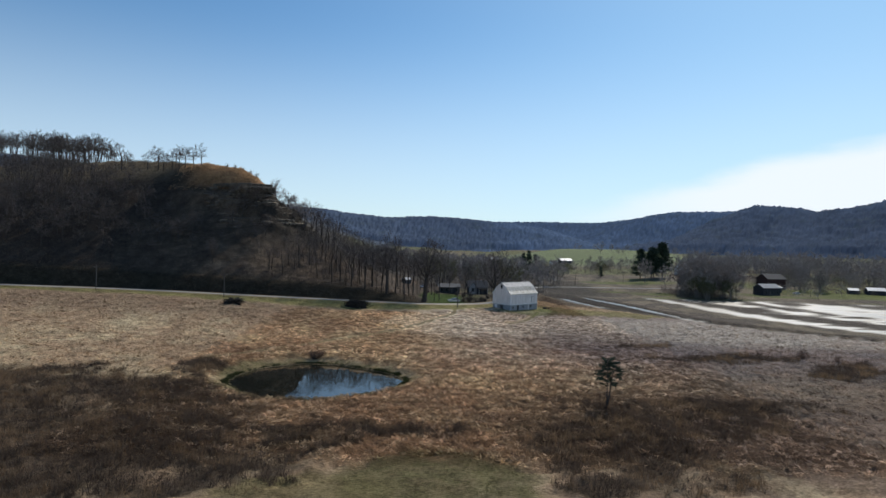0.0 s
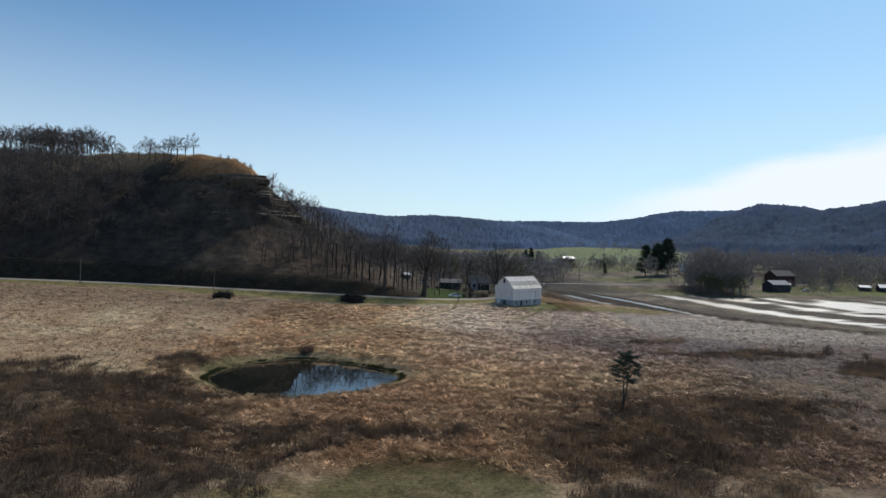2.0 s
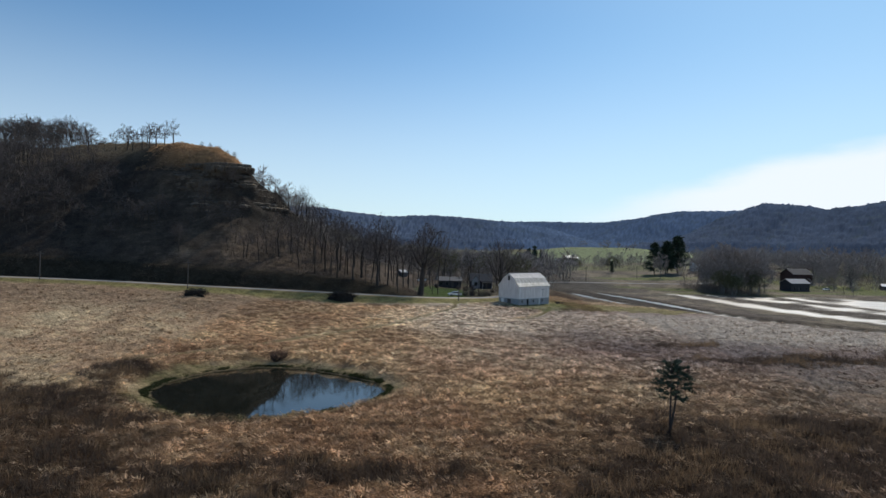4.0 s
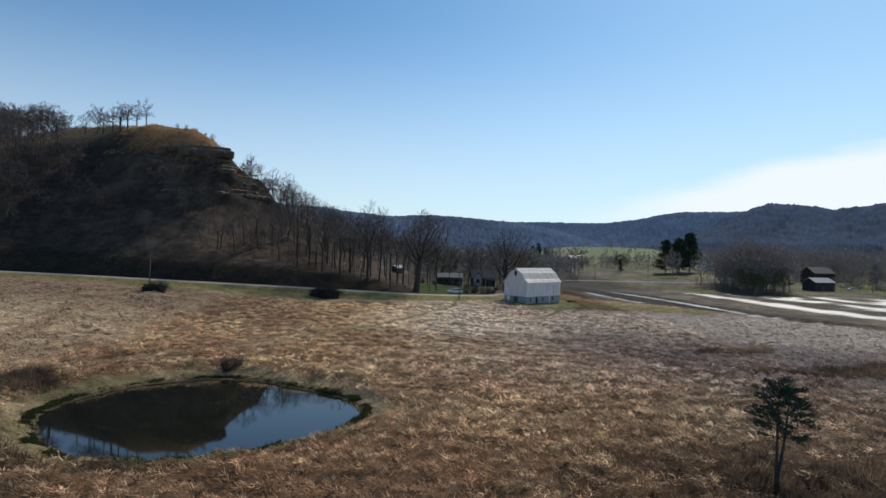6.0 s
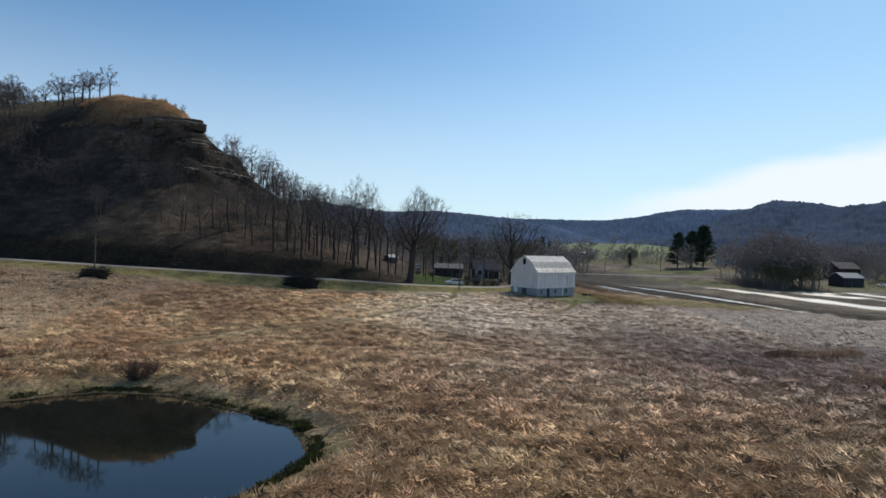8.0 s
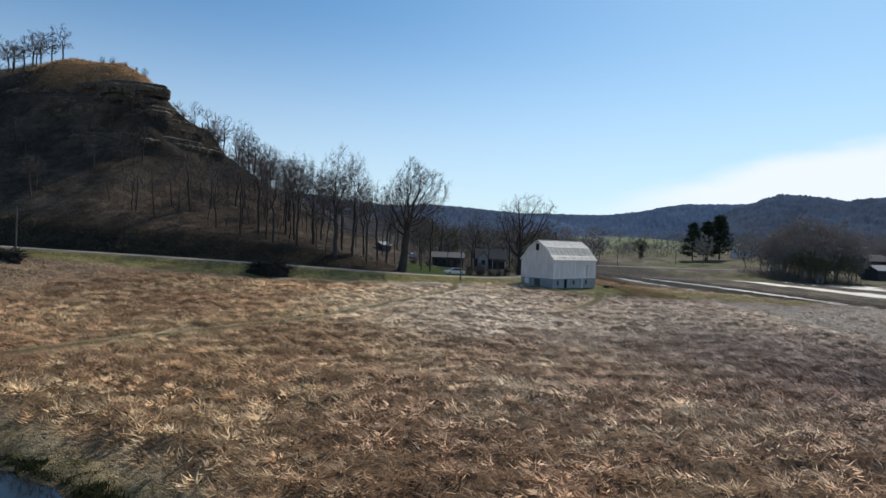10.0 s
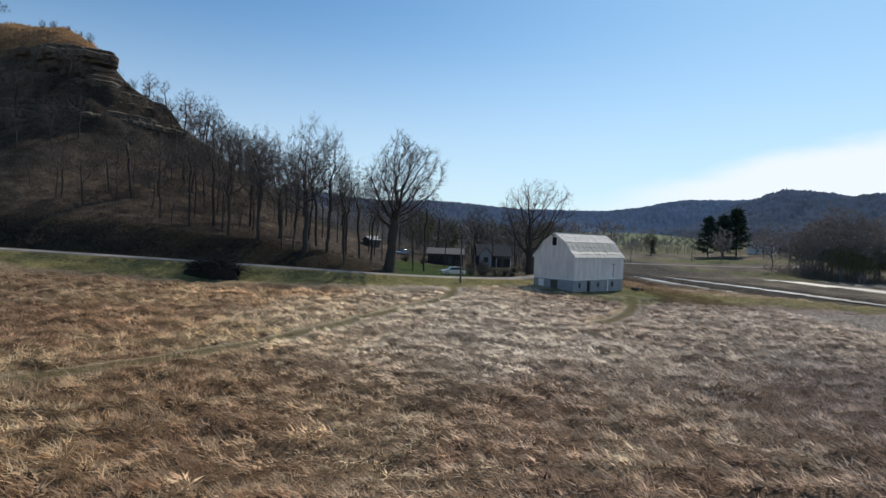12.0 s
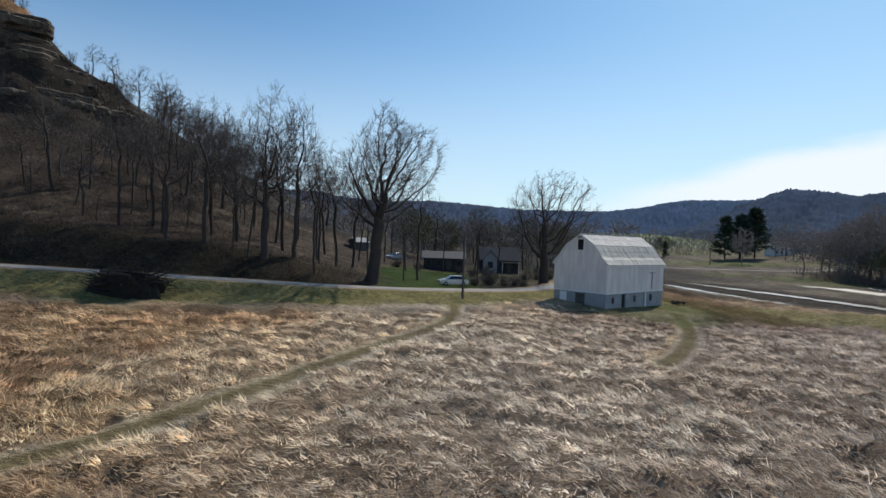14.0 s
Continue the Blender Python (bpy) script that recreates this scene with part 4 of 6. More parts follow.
def grow(seed, H, R, base, r0, buds=420, step=0.5, lean=(0.0, 0.0), lobes=0.3, stems=1, gap=2.0, outer=0.42, tip=0.02, sprays=3, spray=0.9, thin=0.016, bark=None, twig=None, leader=0.0, blades=2, waist=0.45):
    """A bare tree whose limbs grow towards buds that fill a rounded, lobed crown.
    H height, R crown radius, base where the crown begins, r0 the trunk's radius at its foot."""
    rng = np.random.default_rng(seed)
    # buds in the crown, most of them near its outer shell
    d = unit(rng.normal(0, 1, (buds, 3)))
    wave = sum(np.cos(d @ rng.normal(0, 2.2, 3) + rng.uniform(0, 6.28)) for _ in range(4)) / 4
    rad = rng.random(buds) ** outer * (1 - lobes * 0.5 + lobes * wave)
    mid = base + (H - base) * waist
    goal = np.stack([d[:, 0] * R * rad, d[:, 1] * R * rad, mid + d[:, 2] * rad * np.where(d[:, 2] > 0, H - mid, mid - base)], -1)
    goal[:, :2] += np.array(lean) * (goal[:, 2:] / H)
    # trunks
    pos, par = [], []
    for k in range(stems):
        p = np.array([rng.normal(0, 0.25), rng.normal(0, 0.25), -0.5]) * (stems > 1) + np.array([0, 0, -0.5 * (stems == 1)])
        up = np.array([rng.normal(0, 0.16), rng.normal(0, 0.16), 1.0]) if stems > 1 else np.array([lean[0] * 0.5 / H, lean[1] * 0.5 / H, 1.0])
        last = -1
        top = base * 0.9 + leader * (H - base)
        while p[2] < top:
            pos.append(p.copy()); par.append(last); last = len(pos) - 1
            p = p + unit(up + rng.normal(0, 0.09, 3)) * step
    pos, par = np.array(pos), list(par)
    near_d = np.full(buds, 1e9); near_i = np.zeros(buds, int)

    def update(lo):
        nonlocal near_d, near_i
        dist = np.linalg.norm(goal[:, None, :] - pos[None, lo:, :], axis=-1)
        k = dist.argmin(1); dm = dist[np.arange(len(goal)), k]
        m = dm < near_d
        near_d[m] = dm[m]; near_i[m] = k[m] + lo

    update(0)
    heading = np.concatenate([[[0, 0, 1.0]] * len(pos)])
    for _ in range(140):
        if not len(goal):
            break
        ids, inv = np.unique(near_i, return_inverse=True)
        pull = np.zeros((len(ids), 3))
        np.add.at(pull, inv, unit(goal - pos[near_i]))
        way = unit(unit(pull) + 0.5 * heading[ids] + rng.normal(0, 0.27, pull.shape) + np.array([0, 0, 0.04]))
        lo = len(pos)
        fresh = pos[ids] + way * step
        free = np.linalg.norm(fresh[:, None] - pos[None], axis=-1).min(1) > step * 0.55
        stuck = ~free[inv]
        pos = np.concatenate([pos, fresh[free]])
        heading = np.concatenate([heading, way[free]])
        par += list(ids[free])
        goal, near_d, near_i = goal[~stuck], near_d[~stuck], near_i[~stuck]
        if not len(goal) or not free.any():
            break
        update(lo)
        keep = near_d > step * gap * 0.75
        goal, near_d, near_i = goal[keep], near_d[keep], near_i[keep]
    n = len(pos)
    par = np.array(par)
    # radii from the tips down
    power = 2.0
    load = np.zeros(n); kids = np.zeros(n, int)
    for i in range(n - 1, -1, -1):
        if kids[i] == 0:
            load[i] = tip ** power
        if par[i] >= 0:
            load[par[i]] += load[i]; kids[par[i]] += 1
    r = load ** (1 / power)
    r = tip * 0.7 + (r - tip) * (r0 - tip) / max(r[0] - tip, 1e-6)
    flare = np.exp(-np.clip(pos[:, 2] + 0.5, 0, None) / (r0 * 2.2)) * (pos[:, 2] < 2.5)
    r = r * (1 + 0.35 * flare)
    main = {}
    for i in range(n):
        q = par[i]
        if q >= 0 and (q not in main or load[i] > load[main[q]]):
            main[q] = i
    t = Tree()
    for i in range(n):
        if par[i] >= 0 and main[par[i]] == i:
            continue
        chain = ([par[i]] if par[i] >= 0 else []) + [i]
        while chain[-1] in main:
            chain.append(main[chain[-1]])
        if len(chain) < 2:
            continue
        rr = [r[c] for c in chain]
        if par[i] >= 0:
            rr[0] = rr[1]
        cutat = next((k for k, v in enumerate(rr) if v < 0.07), len(chain) - 1)
        pts = [Vector(pos[c]) for c in chain]
        if cutat >= 2:
            t.tube(pts[:cutat + 1], rr[:cutat + 1], 8 if rr[0] > 0.3 else 5 if rr[0] > 0.12 else 4, t.wood)
        else:
            cutat = 0
        if len(chain) - cutat >= 2:
            t.tube(pts[cutat:], rr[cutat:], 3, t.twigs)
    # sprays of fine twigs on the thin limbs
    thinner = np.where((r < 0.06) & (par >= 0))[0]
    src = np.repeat(thinner, sprays)
    m = len(src)
    p = pos[src] + rng.normal(0, 0.1, (m, 3)) * step
    core = np.array([lean[0] * 0.6, lean[1] * 0.6, mid])
    w = unit(0.7 * heading[src] + 0.5 * unit(pos[src] - core) + rng.normal(0, 0.55, (m, 3)) + np.array([0, 0, 0.15]))
    ln = spray * rng.uniform(0.45, 1.25, m)[:, None]
    verts, faces = t.twigs
    for level in range(blades):
        side = unit(np.cross(w, rng.normal(0, 1, w.shape))) * thin * (1.0 if level == 0 else 0.7)
        b = len(verts)
        end = p + w * ln
        tri = np.stack([p - side, p + side, end], 1).reshape(-1, 3)
        verts.extend(map(tuple, tri.tolist()))
        faces.extend((b + 3 * k, b + 3 * k + 1, b + 3 * k + 2) for k in range(len(p)))
        f = rng.uniform(0.3, 0.9, (len(p), 1))
        p = np.concatenate([p + w * ln * f, p + w * ln * rng.uniform(0.2, 0.7, (len(p), 1))]) if level == 0 else p
        w = unit(np.concatenate([w, w]) + rng.normal(0, 0.6, (len(w) * 2, 3))) if level == 0 else w
        ln = np.concatenate([ln, ln]) * 0.6 if level == 0 else ln
    wood, crown = t.meshes("tree", bark or BARK, twig or TWIG)
    return wood, crown, float(np.percentile(np.array(verts)[:, 2], 99.8))


def thicket_kind(seed, H, R, stems, twig, per=26):
    """A shrub: many stems fanning from one foot, each with side shoots."""
    rng = np.random.default_rng(seed)
    t = Tree()
    verts, faces = t.twigs
    for k in range(stems):
        a = rng.uniform(0, math.tau); f = rng.random() ** 0.6
        tip = np.array([math.cos(a) * R * f, math.sin(a) * R * f, H * math.sqrt(max(1 - 0.75 * f * f, 0.05)) * rng.uniform(0.75, 1.05)])
        foot = np.array([math.cos(a), math.sin(a), 0]) * R * 0.25 * f + np.array([0, 0, -0.1])
        bend = foot * 0.5 + tip * 0.5 + rng.normal(0, 0.08 * H, 3)
        t.tube([Vector(foot), Vector(bend), Vector(tip)], [0.03 * H / 2.6, 0.02 * H / 2.6, 0.006], 3, t.wood)
        g = rng.uniform(0.25, 1.0, per)[:, None]
        p = np.where(g < 0.5, foot + (bend - foot) * g * 2, bend + (tip - bend) * (g - 0.5) * 2)
        w = unit(unit(tip - foot) + rng.normal(0, 0.6, (per, 3)))
        ln = H * 0.22 * rng.uniform(0.4, 1.2, per)[:, None]
        side = unit(np.cross(w, rng.normal(0, 1, w.shape))) * 0.011 * H / 2.6
        b = len(verts)
        verts.extend(map(tuple, np.stack([p - side, p + side, p + w * ln], 1).reshape(-1, 3).tolist()))
        faces.extend((b + 3 * q, b + 3 * q + 1, b + 3 * q + 2) for q in range(per))
    wood, crown = t.meshes("shrub", BARK, twig)
    return wood, crown, float(max(v[2] for v in verts))


KINDS = {
    "spread": [grow(11 + i, 20, 8.0, 4.6, 0.42, 1300, 0.5, lobes=0.45, gap=1.8, sprays=4, spray=1.0, thin=0.016) for i in range(2)],
    "tall": [grow(31 + i, 20, 5.0, 5.5 + i * 0.9, 0.24, 520, 0.5, lobes=0.5, lean=(1.1 * (i - 1.5), 0.6), gap=1.8, sprays=4, spray=1.0, thin=0.015) for i in range(4)],
    "slim": [grow(41 + i, 16, 3.4, 5.0 + i, 0.16, 210, 0.5, lobes=0.5, leader=0.1, lean=(1.2 * (i - 1), 0.4), gap=1.9, sprays=3, spray=0.9, thin=0.014) for i in range(3)],
    "light": [grow(51 + i, 12, 4.1, 2.8 + 0.5 * i, 0.18, 230, 0.45, lobes=0.5, gap=1.9, sprays=3, spray=0.8, lean=(0.8 * (i - 1.5), 0.0), thin=0.018, tip=0.024) for i in range(4)],
    "crest": [grow(61 + i, 12, 5.2, 2.2 + 0.4 * i, 0.26, 170, 0.55, lobes=0.5, sprays=3, spray=1.0, lean=(0.9 * (i - 1), 0.0), thin=0.05, tip=0.05) for i in range(3)],
    "bud": [grow(71 + i, 14, 5.0, 2.0, 0.2, 260, 0.6, stems=2, bark=PALEBARK, twig=BUD, sprays=5, spray=1.4, thin=0.06) for i in range(2)],
    "hedgerow": [grow(81 + i, 20, 6.4, 3.0, 0.24, 360, 0.8, sprays=5, spray=1.8, thin=0.075, bark=PALEBARK, twig=GREYTWIG) for i in range(2)],
    "far": [grow(121 + i, 12, 4.4, 1.5, 0.16, 46, 1.0, sprays=4, spray=1.9, thin=0.12, bark=PALEBARK, twig=GREYTWIG, tip=0.04) for i in range(4)],
    "mini": [grow(111 + i, 12, 4.0, 3.2, 0.19, 70, 0.8, sprays=3, spray=1.5, thin=0.06, tip=0.045) for i in range(4)],
    "scrub": [thicket_kind(91 + i, 3.2, 1.5, 22, TWIG) for i in range(2)],
    "bush": [thicket_kind(131 + i, 2.6, 1.4, 44, RUSSET) for i in range(2)],
    "hedge": [thicket_kind(141 + i, 2.6, 1.3, 40, TWIG) for i in range(2)],
}


def plant(kind, x, y, h, index=0, turn=0.0, name="bare_tree", label="", group="", z=None, lean=(0, 0), wide=1.0):
    wood, crown, top = KINDS[kind][index % len(KINDS[kind])]
    z = ground_z(x, y) if z is None else z
    ob = new(name)
    s = h / top
    ob.matrix_world = Matrix.Translation((x, y, z)) @ Euler((lean[0], lean[1], turn)).to_matrix().to_4x4() @ Matrix.Diagonal((s * wide, s * wide, s, 1))
    for nm, me in (("trunk", wood), ("crown", crown)):
        p = new(nm, me)
        p.parent = ob
    return tagged(ob, label, "shrub" if kind in ("scrub", "bush", "hedge") else "tree", group)


# the great tree by the road and the one behind the barn
KINDS["great"] = [grow(209, 22, 7.0, 5.0, 0.74, 2300, 0.5, lean=(2.2, 0.0), lobes=0.4, gap=1.7, tip=0.02, sprays=4, spray=1.1, waist=0.48, thin=0.02)]
KINDS["yard"] = [grow(312, 18, 7.4, 4.6, 0.7, 1300, 0.5, lobes=0.45, gap=1.6, tip=0.024, sprays=3, spray=0.9, outer=0.36, waist=0.48)]
plant("great", -6.3, 204.5, 22.0, 0, 0.0, "roadside_tree", "huge bare cottonwood with several rising limbs beside the road")
plant("yard", 21.5, 236.5, 20.5, 0, 1.0, "yard_tree", "broad bare tree standing behind the white barn")

rng = random.Random(7)
# foot, height and habit of the trees between the road and the bluff
ROW = [(-18.9, 200.3, 21, "spread"), (-22.2, 199.1, 10, "slim"), (-20.6, 199.6, 13, "slim"), (-19.1, 209.6, 19, "tall"), (-16.2, 203.8, 20, "tall"), (-12.8, 200.4, 17, "slim"), (-11.9, 210.5, 18, "tall"),
       (-10.8, 218.5, 18, "tall"), (-26.2, 200.4, 18, "tall"), (-30.9, 200.5, 16, "tall"), (-36.1, 207.6, 19, "tall"), (-36.3, 227, 18, "tall"), (-40.5, 210.3, 15, "slim"), (-38.2, 203.2, 17, "slim"),
       (-40.9, 203, 5, "light"), (-51.1, 209.7, 15, "light"), (-24.5, 207, 18, "spread"), (-29.5, 211, 19, "tall"), (-15.0, 213, 18, "slim"), (-13.6, 207, 16, "slim"), (-33, 217, 19, "tall"), (-22.5, 218, 17, "tall"),
       (-27, 226, 18, "tall"), (-17, 228, 17, "tall"), (-31, 234, 17, "tall"), (-24, 238, 15, "slim"), (-37.5, 236, 17, "spread"), (-42, 231, 16, "tall"), (-44, 238, 15, "tall"), (-47.5, 240, 14, "light"), (-50.5, 243, 13, "light"),
       (-53.5, 246, 13, "light"), (-55.5, 249, 11, "light"), (-46, 222, 12, "light"), (-55.1, 202.6, 10, "light"), (-60.2, 204, 9, "light"), (-9.5, 226, 15, "slim"), (-14, 240, 14, "slim"), (-40, 247, 14, "light"), (-47, 251, 12, "light"),
       (-33.5, 204.8, 12, "slim"), (-43.5, 204.5, 12, "light"), (-48.5, 214, 12, "light"), (-20, 234, 15, "slim"), (-12, 233, 14, "slim")]
for i, (x, y, h, kind) in enumerate(ROW):
    plant(kind, x, y, h * (0.9 if y > 205 and x > -40 else 1.0), i, rng.uniform(0, 6.28), label="tall bare hardwood on the leaf-covered slope above the road" if h > 10 else "young bare tree on the leaf-covered slope", group="trees at the foot of the bluff",
          lean=(rng.gauss(0, 0.03), rng.gauss(0.03, 0.04)))
for x, y, h, k in ((-2.7, 214, 11, 0), (-1.0, 221, 18, 1), (9.5, 236, 13, 0), (14, 246, 12, 1)):
    plant("slim", x, y, h, k, rng.uniform(0, 6), label="slender bare tree on the lawn beside the road", group="lawn trees")

# small trees joined into one mesh, for woods that nobody could count
def woods(name, spots, label, kind="mini", twig=None, bark=None):
    """spots: x, y, height, turn, index."""
    rows = {0: ([], []), 1: ([], [])}
    count = {0: 0, 1: 0}
    zs = height(np.array([s[0] for s in spots], float), np.array([s[1] for s in spots], float))
    for (x, y, h, turn, index), z in zip(spots, zs):
        wood, crown, top = KINDS[kind][index % 4]
        s = h / top
        c, n = math.cos(turn) * s, math.sin(turn) * s
        for k, me in ((0, wood), (1, crown)):
            co = CACHE.setdefault(me.name, mesh_arrays(me))
            v = co[0]
            rows[k][0].append(np.stack([x + v[:, 0] * c - v[:, 1] * n, y + v[:, 0] * n + v[:, 1] * c, z + v[:, 2] * s], -1))
            rows[k][1].append(co[1] + count[k])
            count[k] += len(v)
    holder = tagged(new(name), label, "woods", kind="stuff")
    for k, nm, mat in ((0, "trunks", bark or BARK), (1, "crowns", twig or TWIG)):
        V, T = np.concatenate(rows[k][0]), np.concatenate(rows[k][1])
        me = bpy.data.meshes.new(nm)
        me.vertices.add(len(V)); me.vertices.foreach_set("co", V.ravel())
        me.loops.add(T.size); me.loops.foreach_set("vertex_index", T.ravel().astype(np.int32))
        me.polygons.add(len(T)); me.polygons.foreach_set("loop_start", np.arange(0, T.size, 3, dtype=np.int32))
        me.update(calc_edges=True)
        me.materials.append(mat)
        ob = new(nm, me)
        ob.parent = holder
        tagged(ob, kind="stuff")


CACHE = {}


def mesh_arrays(me):
    me.calc_loop_triangles()
    v = np.empty(len(me.vertices) * 3, dtype=np.float32)
    me.vertices.foreach_get("co", v)
    t = np.empty(len(me.loop_triangles) * 3, dtype=np.int32)
    me.loop_triangles.foreach_get("vertices", t)
    return v.reshape(-1, 3), t.reshape(-1, 3)


# bluff slope: small bare trees
far_slope, near_count = [], 0
slope_x, slope_y = [rng.uniform(-260, -30) for _ in range(2000)], [rng.uniform(200, 335) for _ in range(2000)]
slope_z = height(np.array(slope_x), np.array(slope_y))
for i, (x, y, z) in enumerate(zip(slope_x, slope_y, slope_z)):
    yc = float(np.interp(x, CREST[:, 0], CREST[:, 1]))
    if y > yc - (5 if x > -80 else 26) or y < 201 - 0.02 * x or (-108 < x < -58 and 28 < z and (z > 40 or rng.random() < 0.45)):
        continue
    if rng.random() > (0.60 if x < -75 else 0.40) or (x > -58 and y < 206):
        continue
    h, turn = (rng.uniform(5, 9.5) if x > -120 else rng.uniform(7, 12)), rng.uniform(0, 6.28)
    if x > -92 and near_count < 110:
        near_count += 1
        plant("light", x, y, h, i, turn, label="small bare tree on the steep bluff slope", group="bluff slope trees", lean=(rng.gauss(0, 0.06), rng.gauss(0, 0.06)))
    else:
        far_slope.append((x, y, h, turn, i))
woods("slope_woods", far_slope, "bare grey woods on the long bluff slope")
# crest: lone tree, a grove, then woods
for i, (x, y, h) in enumerate([(-146, 266, 12), (-131, 259, 9), (-125, 256.5, 10.5), (-121, 253, 8), (-116, 250.5, 9.5), (-112.5, 249, 10.5), (-109, 247, 9), (-105, 245.5, 8), (-101, 244, 9.5), (-128, 263, 8), (-118, 258, 8)]):
    plant("crest", x, y, h, i, i * 1.3, label="bare tree on the skyline of the bluff", group="crest grove", wide=0.95)
ridge = []
for i in range(150):
    x = -rng.uniform(172, 380)
    y = float(np.interp(x, CREST[:, 0], CREST[:, 1])) + rng.uniform(-16, 26)
    ridge.append((x, y, (rng.uniform(14, 19) if x < -195 else rng.uniform(5, 9)), rng.uniform(0, 6.28), i))
woods("ridge_woods", ridge, "bare woods along the skyline of the ridge")
for i, (x, y) in enumerate([(-86, 241), (-82, 240), (-79, 239.5), (-76, 238), (-90, 243)]):
    plant("scrub", x, y, rng.uniform(1.2, 2.4), i, i, "shrub", "small bare shrub on the grassy knoll", "knoll shrubs")


for i, (x, y) in enumerate([(-64, 233.5), (-62.5, 236), (-61, 238.5), (-59.5, 240), (-58.5, 242), (-57, 243.5), (-55, 245), (-53, 247), (-51, 249), (-49, 251), (-60, 234), (-57, 238), (-54, 241)]):
    plant("scrub", x, y, rng.uniform(1.8, 3.6), i, i * 2.1, "shrub", "bare shrub on the steep shoulder of the bluff", "shoulder shrubs")
for i, (x, y) in enumerate([(-60.5, 241), (-58, 245), (-56, 249), (-52, 252), (-48, 247), (-63, 238)]):
    plant("light", x, y, rng.uniform(9.0, 11.5) if x > -59 else 6.5, i, i * 1.7, label="small bare tree on the steep bluff slope", group="bluff slope trees")


# ---- trees of the valley ----
def grove(kind, n, x0, x1, y0, y1, h0, h1, label, group, seed):
    r = random.Random(seed)
    for i in range(n):
        plant(kind, r.uniform(x0, x1), r.uniform(y0, y1), r.uniform(h0, h1), i, r.uniform(0, 6.28), label=label, group=group, wide=1.25)


grove("bud", 12, -8, 46, 285, 340, 11, 15, "budding tree behind the farmhouses", "trees behind the houses", 1)
grove("light", 8, -30, 40, 280, 330, 12, 16, "bare tree behind the farmhouses", "trees behind the houses", 2)
grove("hedgerow", 13, 126, 149, 294, 324, 16, 24, "bare brown tree in the hedgerow by the wet field", "hedgerow trees", 3)
grove("bud", 6, 126, 146, 286, 302, 8, 12, "budding willow at the edge of the wet field", "hedgerow trees", 4)
grove("hedgerow", 14, 215, 300, 350, 400, 9, 15, "bare tree near the eastern farm", "eastern farm trees", 5)
grove("bud", 7, 70, 118, 430, 480, 8, 12, "budding tree along the far road", "far road trees", 7)
belt = random.Random(17)
spots = []
for x0, x1, y0, y1, n, h0, h1 in ((-110, 70, 330, 520, 240, 12, 18), (-40, 60, 284, 330, 40, 10, 15), (122, 150, 292, 330, 24, 8, 16), (190, 240, 300, 345, 8, 6, 9), (196, 330, 395, 480, 110, 12, 19), (120, 300, 480, 560, 60, 9, 15), (160, 330, 385, 470, 70, 10, 15), (166, 216, 396, 430, 24, 9, 15), (300, 520, 400, 560, 70, 10, 15), (60, 260, 470, 560, 50, 6, 10), (-60, 110, 560, 780, 60, 7, 12), (60, 240, 640, 680, 30, 5, 8), (260, 420, 600, 800, 50, 7, 12), (300, 800, 480, 800, 130, 11, 16), (200, 560, 800, 1000, 60, 9, 14), (-150, 60, 520, 900, 90, 9, 14)):
    for i in range(int(n * 0.8)):
        spots.append((belt.uniform(x0, x1), belt.uniform(y0, y1), belt.uniform(h0, h1), belt.uniform(0, 6.28), i))
woods("valley_woods", spots, "bare grey woods and hedgerows across the valley floor", "far", GREYTWIG, PALEBARK)
plant("hedgerow", 131, 380, 16, 1, 0.5, label="round bare tree in front of the pines", name="bare_tree")
for i, (x, y, h) in enumerate([(166, 350, 13), (174, 362, 15), (222, 360, 12), (228, 374, 15), (192, 392, 17), (214, 394, 16), (236, 384, 14)]):
    plant("hedgerow", x, y, h, i, i * 1.9, label="bare brown tree round the eastern farmhouse", group="eastern farm trees")
plant("light", 226, 352, 12, 2, 0.5, label="bare tree standing at the edge of the wet field", name="bare_tree")


